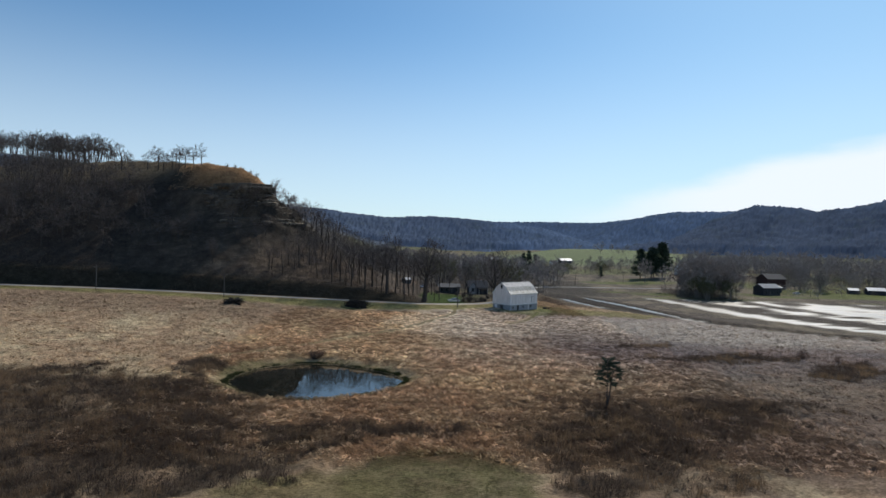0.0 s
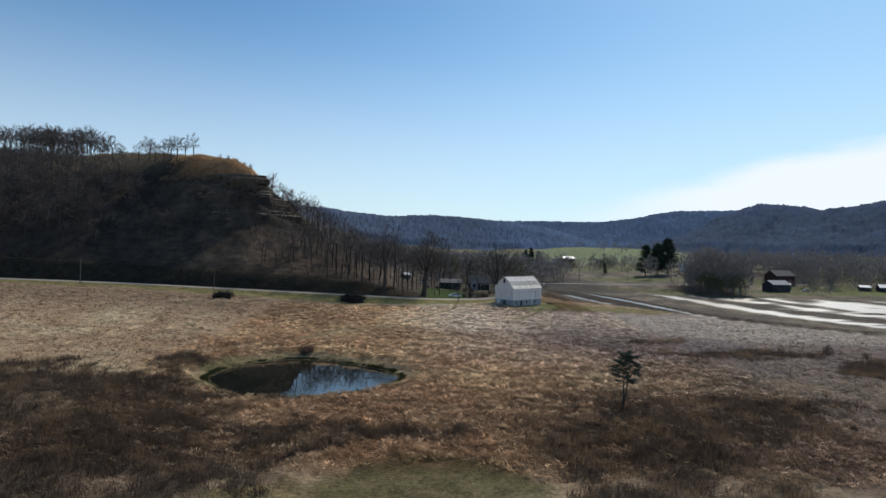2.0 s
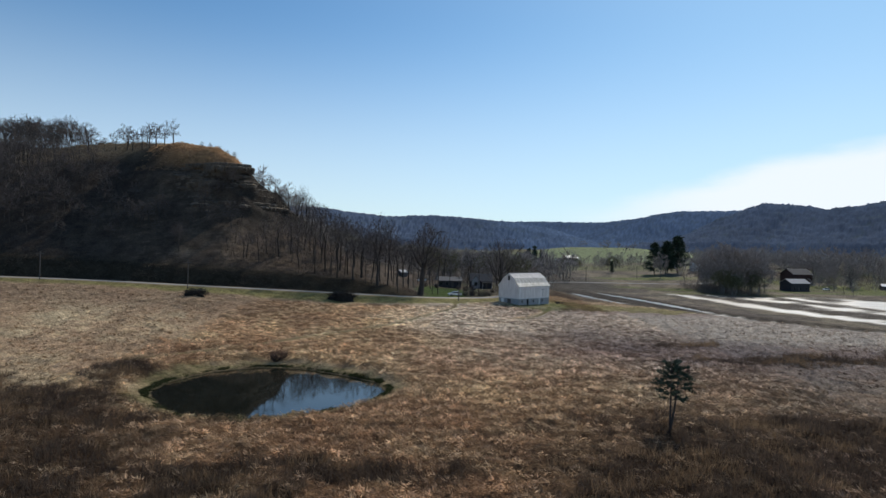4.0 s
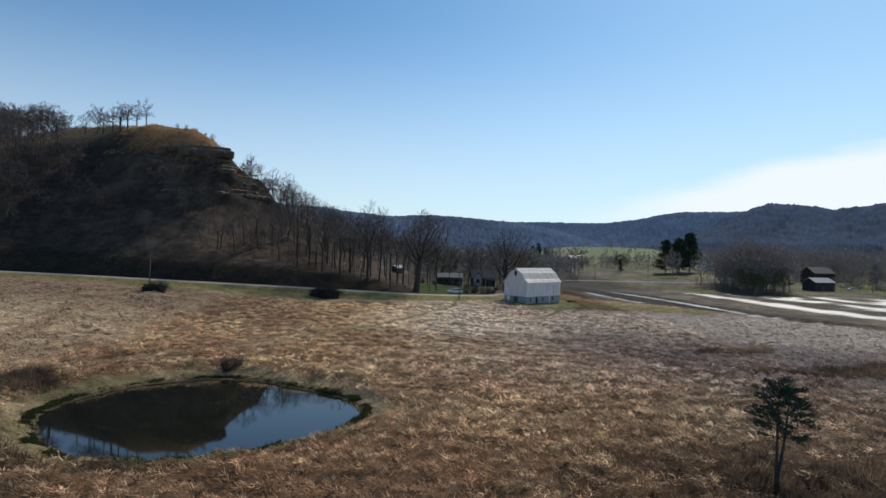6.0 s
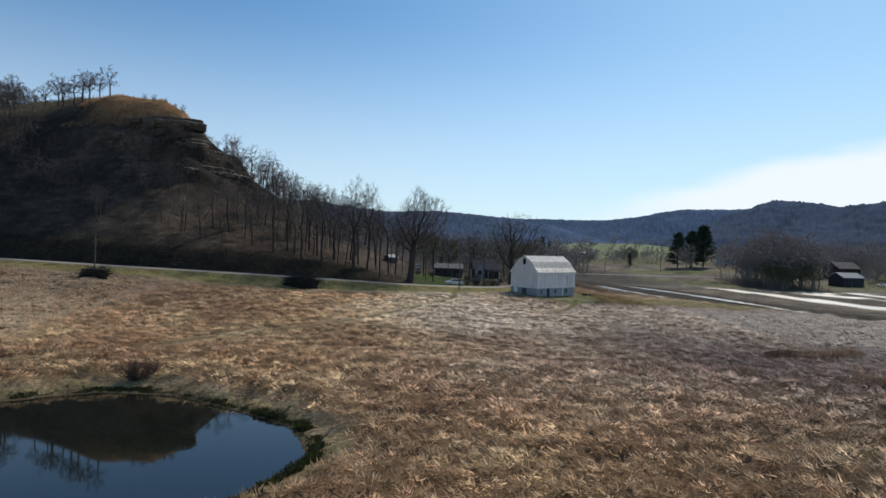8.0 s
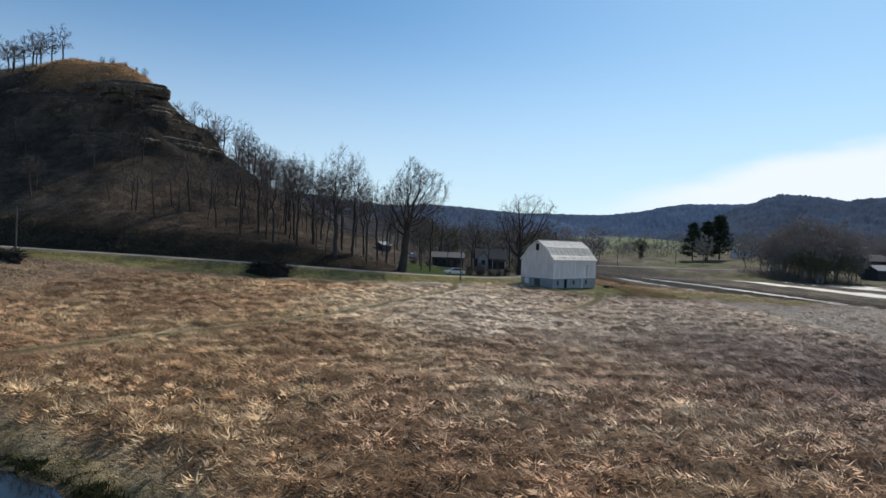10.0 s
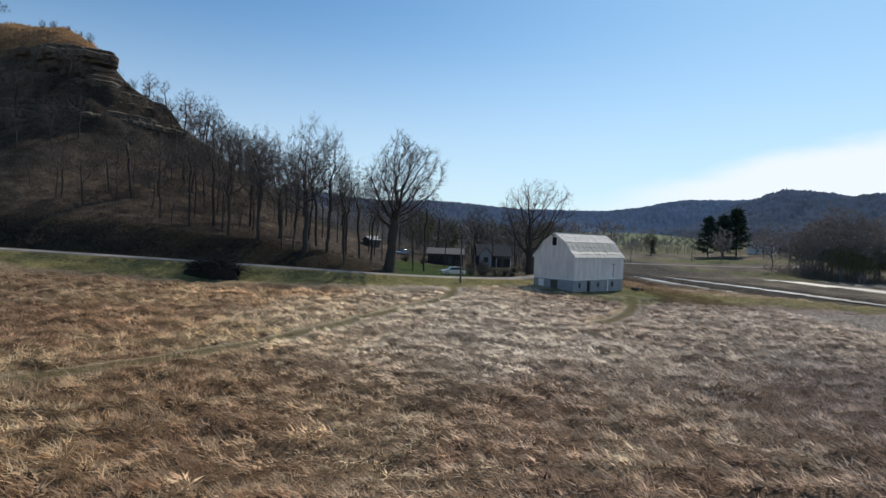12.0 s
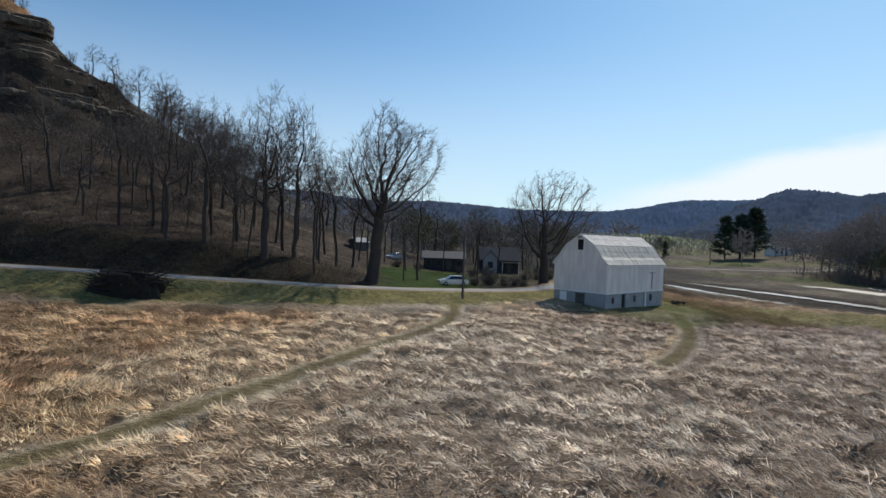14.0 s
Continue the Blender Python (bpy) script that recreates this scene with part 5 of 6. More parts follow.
def needle_tree(seed, H, R, bare, flat=0.5, stems=((0, 0),), pads=120, per=16, size=0.5, rise=0.25, full=0.95):
    """An evergreen: a tapered trunk, limbs, and sprays of needles at their ends."""
    r = random.Random(seed)
    t = Tree()
    verts, faces = [], []
    for sx, sy in stems:
        axis = [Vector((sx * f * (1.6 - 0.6 * f), sy * f, H * f - 0.2)) for f in (0, 0.25, 0.5, 0.75, 1.0)]
        t.tube(axis, [H * 0.018, H * 0.015, H * 0.011, H * 0.006, 0.01], 6, t.wood)
        for k in range(pads // len(stems)):
            f = bare + (1 - bare) * r.random() ** 0.8
            p = Vector((sx * f * (1.6 - 0.6 * f), sy * f, H * f))
            reach = R * (1 - (f - bare) / (1 - bare)) ** full * r.uniform(0.4, 1.0) + 0.10 * R
            a = r.uniform(0, math.tau)
            tip = p + Vector((math.cos(a) * reach, math.sin(a) * reach, reach * r.uniform(-0.1, 0.35)))
            t.tube([p, p.lerp(tip, 0.6) + Vector((0, 0, 0.05 * reach)), tip], [0.03 * H / 7, 0.02 * H / 7, 0.008], 3, t.wood)
            for j in range(per):
                c = p.lerp(tip, r.uniform(0.45, 1.08)) + Vector((r.gauss(0, 0.22), r.gauss(0, 0.22), r.gauss(0, 0.12))) * size * 1.6
                d = Vector((math.cos(a) + r.gauss(0, 0.8), math.sin(a) + r.gauss(0, 0.8), r.gauss(rise, 0.5))).normalized() * size * r.uniform(0.7, 1.4)
                s = d.cross(Vector((r.gauss(0, 1), r.gauss(0, 1), r.gauss(0, 1)))).normalized() * size * 0.16
                b = len(verts)
                verts += [tuple(c - s), tuple(c + s), tuple(c + d)]
                faces.append((b, b + 1, b + 2))
    t.twigs = (verts, faces)
    return t.meshes("evergreen", BARK, NEEDLE) + [H]


KINDS["cedar"] = [needle_tree(3, 6.8, 2.1, 0.40, stems=((0.0, 0.0), (0.9, 0.2)), pads=64, per=40, size=0.34, rise=0.5, full=0.5)]
KINDS["pine"] = [needle_tree(5 + i, 20, 6.5, 0.10, stems=((0.3, 0),), pads=150, per=20, size=1.5, full=0.75) for i in range(2)]
KINDS["spruce"] = [needle_tree(9, 14, 3.2, 0.06, stems=((0, 0),), pads=90, per=18, size=1.0)]
plant("cedar", 24.25, 85.0, 6.9, 0, 0.0, "cedar_tree", "small two-stemmed cedar with a bare lower trunk")
for i, (x, y, h) in enumerate([(147, 414, 21), (138, 410, 20), (156, 417, 24), (151, 421, 20)]):
    plant("pine", x, y, h, i, i * 2.0, "pine_tree", "tall dark pine beside the white farmhouse", "farm pines")
for i, (x, y, h) in enumerate([(66, 480, 15), (71, 484, 17), (77, 488, 14), (113, 420, 8), (240, 372, 11)]):
    plant("spruce", x, y, h, 0, i * 2.0, "spruce_tree", "dark green spruce in the valley", "valley spruces")

# ---- houses and farm buildings ----
SLATE = material("grey_shingles", (0.095, 0.095, 0.10), 0.8, 0.2, 1.2, 0.3, 9)
DARKWALL = material("dark_siding", (0.04, 0.04, 0.048), 0.85, 0.25, 0.8, 0.2, 9)
REDWALL = material("barn_red_siding", (0.055, 0.03, 0.028), 0.85, 0.25, 0.8, 0.2, 9)
GREYWALL = material("grey_siding", (0.30, 0.30, 0.31), 0.8, 0.2, 0.8, 0.1, 9)
SHINGLE = material("dark_shingles", (0.06, 0.06, 0.065), 0.85, 0.25, 1.5, 0.3, 9)
TINROOF = material("galvanised_roof", (0.5, 0.51, 0.53), 0.5, 0.15, 0.8, 0.1, 9, metal=0.3, spec=0.5)
GLASS = material("window_glass", (0.02, 0.024, 0.03), 0.05, 0.2, 2, 0, 8, spec=0.6)
CARPAINT = material("silver_car_paint", (0.55, 0.57, 0.60), 0.25, 0.08, 2, 0, 20, metal=0.4, spec=0.6)
RUBBER = material("rubber", (0.02, 0.02, 0.02), 0.9, 0.2, 5, 0, 20)


def house(name, x, y, w, d, wall_h, roof_h, turn, wall_mat, roof_mat, label, windows=3, z=None, chimney=False, door=True, front_gable=False):
    z = ground_z(x, y) if z is None else z
    h = thing(name, x, y, z, turn, label, "house" if "house" in name else "shed")
    hw, hd = w / 2, d / 2
    body = part("wall", box_bm(-hw, -hd, -0.8, hw, hd, wall_h), wall_mat, h)
    for s in (-1, 1):
        bm = bmesh.new()
        prism(bm, [(-hd, wall_h), (hd, wall_h), (0, wall_h + roof_h - 0.05)], min(s * hw, s * (hw - 0.2)), max(s * hw, s * (hw - 0.2)))
        bmesh.ops.recalc_face_normals(bm, faces=bm.faces[:])
        part("gable", bm, wall_mat, h)
        o = 0.4
        bm = bmesh.new()
        k = roof_h / hd
        prism(bm, [(s * (hd + o), wall_h - k * o), (0, wall_h + roof_h), (0, wall_h + roof_h + 0.16), (s * (hd + o), wall_h - k * o + 0.16)], -hw - o, hw + o)
        bmesh.ops.recalc_face_normals(bm, faces=bm.faces[:])
        part("roof", bm, roof_mat, h)
    for i in range(windows):
        wx = -hw + w * (i + 0.5) / windows
        win = part("window", box_bm(wx - 0.5, -hd - 0.05, 1.0, wx + 0.5, -hd - 0.01, 2.1), GLASS, h)
        for a, b, c, e in ((-0.6, 0.9, 0.6, 1.0), (-0.6, 2.1, 0.6, 2.2), (-0.6, 1.0, -0.5, 2.1), (0.5, 1.0, 0.6, 2.1)):
            part("frame", box_bm(wx + a, -hd - 0.08, b, wx + c, -hd - 0.012, e), WHITE if wall_mat is WHITE else WEATHERED, win)
    if door:
        wx = -hw + w * 0.25 if windows % 2 else 0.0
        wx += w / max(windows, 1) * 0.5
        part("door", box_bm(wx - 0.45, -hd - 0.06, 0.05, wx + 0.45, -hd - 0.01, 2.05), WEATHERED, h)
    if chimney:
        part("chimney", box_bm(hw * 0.3, -0.3, wall_h + roof_h * 0.5, hw * 0.3 + 0.6, 0.3, wall_h + roof_h + 0.9, bevel=0.03), STONE, h)
    if front_gable:
        bm = bmesh.new()
        gx = -hw * 0.55
        for yy0, yy1 in ((-hd - 1.2, 0),):
            pts = [(gx - 1.7, wall_h), (gx + 1.7, wall_h), (gx, wall_h + 2.0)]
            a = [bm.verts.new((px, yy0, pz)) for px, pz in pts]
            b = [bm.verts.new((px, yy1, pz)) for px, pz in pts]
            bm.faces.new(a); bm.faces.new(b[::-1])
            for i in range(3):
                bm.faces.new((a[i], b[i], b[(i + 1) % 3], a[(i + 1) % 3]))
        box(bm, gx - 1.6, -hd - 1.15, -0.6, gx + 1.6, -hd, wall_h)
        bmesh.ops.recalc_face_normals(bm, faces=bm.faces[:])
        part("front_gable", bm, GREYWALL, h, "pale front gable")
        win = part("window", box_bm(gx - 0.6, -hd - 1.2, 1.2, gx + 0.6, -hd - 1.16, 2.6), GLASS, h)
        for s in (-1, 1):
            bm = bmesh.new()
            pts = [(gx, wall_h + 2.02), (gx + s * 2.1, wall_h - 0.42), (gx + s * 2.1, wall_h - 0.26), (gx, wall_h + 2.2)]
            a = [bm.verts.new((px, -hd - 1.45, pz)) for px, pz in pts]
            b = [bm.verts.new((px, 0, pz)) for px, pz in pts]
            bm.faces.new(a); bm.faces.new(b[::-1])
            for i in range(4):
                bm.faces.new((a[i], b[i], b[(i + 1) % 4], a[(i + 1) % 4]))
            bmesh.ops.recalc_face_normals(bm, faces=bm.faces[:])
            part("roof", bm, roof_mat, h)
        bm = bmesh.new()
        box(bm, 0.2, -hd - 2.0, 2.4, hw, -hd - 0.02, 2.55)
        part("porch_roof", bm, roof_mat, h)
        for px in (0.35, hw - 0.2):
            part("porch_post", box_bm(px - 0.06, -hd - 1.9, -0.5, px + 0.06, -hd - 1.78, 2.4), WHITE, h)
    return h


house("farmhouse", 3.2, 262, 9.0, 6.5, 2.7, 1.3, 0.02, DARKWALL, SLATE, "long low dark house with a pale grey roof", windows=4)
house("farmhouse", 16.0, 268, 8.6, 7.0, 3.1, 2.7, 0.05, DARKWALL, SHINGLE, "small dark farmhouse with a pale front gable and porch", windows=2, front_gable=True)
house("garden_shed", -15.8, 259, 3.4, 2.4, 1.6, 0.7, 0.9, WEATHERED, GREYWALL, "small shed with a pale grey roof on the slope", windows=0)
house("farmhouse", 184, 333, 11.5, 7.5, 4.2, 2.0, 0.25, DARKWALL, GREYWALL, "dark two-storey house with a grey roof by the wet field", windows=3)
house("farm_shed", 208, 372, 13, 10, 6.0, 3.0, 0.2, REDWALL, SHINGLE, "large dark hay barn above the eastern farm", windows=0)
house("farm_shed", 196, 352, 12, 6, 2.8, 0.9, 0.2, DARKWALL, TINROOF, "long low shed with a metal roof", windows=2)
house("farm_shed", 258, 350, 9, 6, 2.5, 1.5, -0.3, DARKWALL, TINROOF, "small shed with a bright white metal roof", windows=0)
house("farm_shed", 246, 352, 5, 4, 2.2, 1.0, -0.3, DARKWALL, TINROOF, "tiny shed with a bright white metal roof", windows=0)
house("farm_shed", 262, 334, 10, 3.5, 2.4, 0.5, -0.1, GREYWALL, TINROOF, "pale house trailer at the field edge", windows=3)
house("farmhouse", 180, 438, 11, 8, 4.6, 2.6, 0.1, WHITE, SHINGLE, "white farmhouse with a dark roof behind the pines", windows=4, chimney=True)
house("farmhouse", 206, 458, 15, 8, 4.0, 2.5, -0.1, GREYWALL, SLATE, "grey farmhouse on the terrace", windows=4)
house("farm_shed", 153, 735, 15, 9, 4, 2.5, 0.2, DARKWALL, TINROOF, "far farm shed with a white roof", windows=0)
house("farm_shed", 62, 800, 30, 10, 4, 2.0, 0.0, DARKWALL, TINROOF, "long far farm building with a pale roof", windows=0, z=4)
house("farm_shed", 132, 700, 8, 6, 3, 2.0, 0.2, WHITE, SHINGLE, "far small white farm building", windows=0)


def lathe_wheel(parent, x, y, r, w):
    bm = bmesh.new()
    bmesh.ops.create_cone(bm, cap_ends=True, segments=16, radius1=r, radius2=r, depth=w, matrix=Matrix.Translation((x, y, r)) @ Matrix.Rotation(math.pi / 2, 4, "X"))
    bmesh.ops.bevel(bm, geom=bm.edges[:], offset=0.03, segments=1, affect="EDGES")
    tyre = part("wheel", bm, RUBBER, parent)
    bm = bmesh.new()
    s = -1 if y < 0 else 1
    bmesh.ops.create_cone(bm, cap_ends=True, segments=12, radius1=r * 0.6, radius2=r * 0.5, depth=0.05, matrix=Matrix.Translation((x, y + s * w / 2, r)) @ Matrix.Rotation(math.pi / 2, 4, "X"))
    part("rim", bm, CARPAINT, tyre)


def build_car(x, y, turn):
    car = thing("parked_car", x, y, ground_z(x, y), turn, "silver car parked on the lawn beside the road", "car")
    bm = bmesh.new()
    side = [(-2.15, 0.35), (-2.2, 0.75), (-1.95, 0.92), (-1.15, 1.0), (-0.45, 1.0), (1.9, 0.98), (2.15, 0.85), (2.2, 0.4), (1.9, 0.28), (-1.9, 0.28)]
    a = [bm.verts.new((px, -0.85, pz)) for px, pz in side]
    b = [bm.verts.new((px, 0.85, pz)) for px, pz in side]
    bm.faces.new(a); bm.faces.new(b[::-1])
    for i in range(len(side)):
        bm.faces.new((a[i], b[i], b[(i + 1) % len(side)], a[(i + 1) % len(side)]))
    bmesh.ops.recalc_face_normals(bm, faces=bm.faces[:])
    bmesh.ops.bevel(bm, geom=bm.edges[:], offset=0.06, segments=2, affect="EDGES")
    body = part("body", bm, CARPAINT, car)
    bm = bmesh.new()
    low = [(-1.2, -0.78), (1.75, -0.78), (1.75, 0.78), (-1.2, 0.78)]
    topq = [(-0.45, -0.62), (1.25, -0.62), (1.25, 0.62), (-0.45, 0.62)]
    v = [bm.verts.new((px, py, 0.96)) for px, py in low] + [bm.verts.new((px, py, 1.43)) for px, py in topq]
    for i in range(4):
        bm.faces.new((v[i], v[(i + 1) % 4], v[4 + (i + 1) % 4], v[4 + i]))
    part("windows", bm, GLASS, car, "dark car windows")
    part("car_roof", box_bm(-0.5, -0.64, 1.42, 1.3, 0.64, 1.48, bevel=0.02), CARPAINT, car)
    for wx in (-1.35, 1.35):
        for wy in (-0.78, 0.78):
            lathe_wheel(car, wx, wy, 0.32, 0.2)
    for wy in (-0.6, 0.6):
        part("headlight", box_bm(-2.23, wy - 0.18, 0.68, -2.15, wy + 0.18, 0.82, bevel=0.02), WHITE, car)
    return car


build_car(4.6, 216.5, 0.25)
c2 = build_car(205, 340, 0.4)
tagged(c2, "silver car parked beside the eastern farmhouse", "car")
c3 = build_car(-8.0, 262, 1.0)
tagged(c3, "silver car parked at the wood's edge behind the lawn", "car")


def build_pole(x, y, h, label):
    z = ground_z(x, y)
    pole = thing("utility_pole", x, y, z, 0.4, label, "pole")
    bm = bmesh.new()
    bmesh.ops.create_cone(bm, cap_ends=True, segments=10, radius1=0.15, radius2=0.10, depth=h + 1, matrix=Matrix.Translation((0, 0, h / 2 - 0.5)))
    part("shaft", bm, WEATHERED, pole)
    part("cross_arm", box_bm(-0.9, -0.06, h - 0.7, 0.9, 0.06, h - 0.55, bevel=0.01), WEATHERED, pole)
    for px in (-0.8, 0.8):
        bm = bmesh.new()
        bmesh.ops.create_cone(bm, cap_ends=True, segments=8, radius1=0.05, radius2=0.03, depth=0.18, matrix=Matrix.Translation((px, 0, h - 0.46)))
        part("insulator", bm, GLASS, pole)
    return pole


build_pole(5.4, 198.5, 7.5, "weathered wooden utility pole at the end of the path")
for x, y in ((-68, 183.5), (-108, 183.5), (44, 268), (78, 345), (116, 377), (160, 398)):
    build_pole(x, y, 7.5, "weathered wooden utility pole along the road")


# ---- brush piles at the edge of the field ----
def stick_mesh(bm, p, d, length, r, sides=4):
    d = Vector(d).normalized()
    s = d.cross(Vector((0.2, 0.3, 0.93))).normalized()
    u = d.cross(s)
    p = Vector(p)
    rings = []
    for f, k in ((0, 1.0), (0.6, 0.8), (1.0, 0.4)):
        c = p + d * length * f + Vector((0, 0, 0.05 * math.sin(f * 3)))
        rings.append([bm.verts.new(c + (s * math.cos(a / sides * math.tau) + u * math.sin(a / sides * math.tau)) * r * k) for a in range(sides)])
    for a, b in zip(rings[:-1], rings[1:]):
        for i in range(sides):
            bm.faces.new((a[i], a[(i + 1) % sides], b[(i + 1) % sides], b[i]))
    bm.faces.new(rings[0][::-1]); bm.faces.new(rings[-1])


CHAR = material("wet_dark_brushwood", (0.022, 0.02, 0.018), 0.95, 0.4, 1.2, 0.2, 9, island=0.4)


def brush_pile(x, y, w, d, h, turn, seed):
    r = random.Random(seed)
    pile = thing("brush_pile", x, y, ground_z(x, y), turn, "dark pile of cut brushwood at the field's edge", "brush pile", "brush piles")
    bm = bmesh.new()
    n = 30
    ring = []
    for k, (f, zz) in enumerate(((0.95, -0.2), (0.9, 0.25), (0.74, 0.5), (0.6, 0.68), (0.35, 0.8), (0.0, 0.84))):
        row = []
        for j in range(n):
            a = j / n * math.tau
            q = 1 + 0.22 * math.sin(3 * a + seed + k) + r.uniform(-0.12, 0.12)
            row.append(bm.verts.new((math.cos(a) * w / 2 * f * q, math.sin(a) * d / 2 * f * q, h * zz * (1 + r.uniform(-0.08, 0.08)))))
        ring.append(row)
    for a, b in zip(ring[:-1], ring[1:]):
        for j in range(n):
            bm.faces.new((a[j], a[(j + 1) % n], b[(j + 1) % n], b[j]))
    part("core", bm, CHAR, pile)
    bm = bmesh.new()
    for i in range(520):
        a = r.uniform(0, math.tau)
        f = r.random() ** 0.5 * 0.85
        p = (math.cos(a) * w / 2 * f, math.sin(a) * d / 2 * f, h * r.uniform(0.15, 1.0) * (1.05 - 0.5 * f))
        dd = (r.gauss(0, 1) * 1.4, r.gauss(0, 0.8), r.gauss(0.15, 0.3))
        stick_mesh(bm, p, dd, r.uniform(0.8, 2.2), r.uniform(0.02, 0.06))
    tagged(part("branch", bm, CHAR, pile), kind="stuff")
    for i in range(6):
        bm = bmesh.new()
        stick_mesh(bm, (r.uniform(-w / 2, w / 4), r.uniform(-d / 2, 0), h * r.uniform(0.3, 0.95)), (1, r.gauss(0, 0.3), r.gauss(0, 0.08)), r.uniform(2, 3.4), 0.14, 8)
        part("log", bm, BARK, pile)


brush_pile(-26.5, 184.0, 7.0, 3.2, 2.3, 0.05, 4)
brush_pile(-61.0, 172.0, 5.2, 3.0, 1.7, -0.15, 9)


def fallen_log(x, y, length, r0, turn, label):
    bm = bmesh.new()
    stick_mesh(bm, (-length / 2, 0, r0 * 0.7), (1, 0, 0.02), length, r0, 9)
    ob = part("fallen_log", bm, BARK, None, label)
    ob.matrix_world = Matrix.Translation((x, y, ground_z(x, y))) @ Matrix.Rotation(turn, 4, "Z")
    tagged(ob, label, "log")


fallen_log(38.3, 217.0, 1.6, 0.32, 0.3, "short dark log lying in the grass beside the barn")
fallen_log(40.0, 218.5, 1.2, 0.25, 1.1, "short dark log lying in the grass beside the barn")
fallen_log(-8.3, 104.6, 2.6, 0.07, 2.7, "thin dead branch hanging over the pond water")

# shrubs of the field
plant("bush", 77.6, 126.0, 3.2, 0, 0.3, "shrub", "upright bare shrub standing alone in the field", "", wide=0.75)
plant("bush", 84, 124, 1.6, 1, 0.9, "shrub", "low bare brown shrub in the field", "field shrubs", wide=1.4)
plant("bush", -25.4, 118.2, 2.2, 0, 0.3, "shrub", "rounded reddish-brown shrub above the pond", "", wide=1.8)
plant("bush", -24.3, 119.2, 1.9, 1, 1.3, "shrub", "rounded reddish-brown shrub above the pond", "pond shrubs", wide=1.2)
for i, (x, y, h) in enumerate([(8, 221, 2.2), (10.5, 223, 2.6), (13, 225, 2.3), (15, 227.5, 2.5), (17, 229.5, 2.0), (11, 228, 2.8)]):
    plant("hedge", x, y, h, i, i * 1.1, "shrub", "dense bare hedge shrub by the farmhouse drive", "hedge shrubs", wide=1.5)

for i, (x, y, h) in enumerate([(9, 247, 2.4), (12, 250, 2.8), (-2, 248, 2.2), (22, 247, 3.0), (25, 250, 2.6), (19, 243, 2.4), (6.5, 253, 2.0), (-6, 244, 2.2)]):
    plant("hedge", x, y, h, i, i * 1.7, "shrub", "dense bare shrub in front of the farmhouses", "garden shrubs", wide=1.5)
for i, (x, y, h) in enumerate([(-4, 240, 13), (3, 250, 12), (10, 256, 14), (24, 258, 13), (27, 248, 10), (-9, 250, 14), (13, 284, 17), (1, 282, 18), (24, 282, 17), (-10, 278, 17)]):
    plant("slim" if i % 2 else "tall", x, y, h, i, i * 2.3, label="bare tree standing in the farmhouse yard", group="yard trees")

# ---- grass, brush and far woods: countless small things ----
def blade_object(name, x, y, z, lean, length, width, per, spread, colour, label, category, seed, up=0.6, turn=0.6, mat=None, sway=0.22, dome=0.0, fan=0.0):
    """Tufts of single pointed blades, each an island of its own with its colour."""
    r = np.random.default_rng(seed)
    n = len(x)
    N = n * per
    X, Y, Z = np.repeat(x, per), np.repeat(y, per), np.repeat(z, per)
    L = np.repeat(length, per) * r.uniform(0.5, 1.35, N)
    W = np.repeat(width, per) * r.uniform(0.7, 1.3, N)
    A = np.repeat(lean, per) + r.normal(0, turn, N)
    U = np.clip(up + r.normal(0, sway, N), 0.03, 1.5)
    ox, oy = r.normal(0, 1, N), r.normal(0, 1, N)
    X, Y = X + ox * spread, Y + oy * spread
    Z = Z + dome * L * np.exp(-(ox * ox + oy * oy) * 0.6)
    if fan:
        A = np.arctan2(np.sin(A) + fan * oy, np.cos(A) + fan * ox)
    cx, cy = np.cos(A), np.sin(A)
    B = A + np.pi / 2 + r.normal(0, 0.7, N)
    sx, sy, sz = np.cos(B) * W / 2, np.sin(B) * W / 2, r.normal(0, 0.35, N) * W
    tx, ty, tz = X + cx * L * np.cos(U), Y + cy * L * np.cos(U), Z + L * np.sin(U)
    co = np.stack([X - sx, Y - sy, Z - 0.03 - sz, X + sx, Y + sy, Z - 0.03 + sz, tx, ty, tz], -1).reshape(-1, 3)
    me = bpy.data.meshes.new(name)
    me.vertices.add(len(co)); me.vertices.foreach_set("co", co.ravel())
    me.loops.add(3 * N); me.loops.foreach_set("vertex_index", np.arange(3 * N, dtype=np.int32))
    me.polygons.add(N); me.polygons.foreach_set("loop_start", np.arange(0, 3 * N, 3, dtype=np.int32))
    me.update(calc_edges=True)
    if isinstance(colour, tuple):
        colour = np.tile(np.array(colour), (n, 1))
    rgba = np.concatenate([np.repeat(colour, per * 3, axis=0), np.ones((3 * N, 1))], -1)
    at = me.color_attributes.new("cover", "FLOAT_COLOR", "POINT")
    at.data.foreach_set("color", rgba.astype(np.float32).ravel())
    me.materials.append(mat or BLADE)
    return tagged(new(name, me), label, category, kind="stuff")


def scatter(n, x0, x1, y0, y1, seed):
    r = np.random.default_rng(seed)
    return r.uniform(x0, x1, n), r.uniform(y0, y1, n), r


def field_mask(x, y):
    d, _ = to_line(x, y, ROAD_LINE)
    m = (d < np.where(x < 8, -14, -9)) & (pond_r(x, y) > 1.2) & (to_line(x, y, DITCH)[0] < -4)
    for line, w in ((PATH_A, 1.0), (PATH_B, 1.2)):
        m &= np.abs(to_line(x, y, line)[0]) > w
    m &= np.hypot(x - BARN_C[0], y - BARN_C[1]) > 12
    m &= ellipse(x, y, 0.5, 53, 10.5, 10.5) < 0.4
    return m


def seat(x, y):
    z = height(x, y)
    return z + micro(x, y, z)


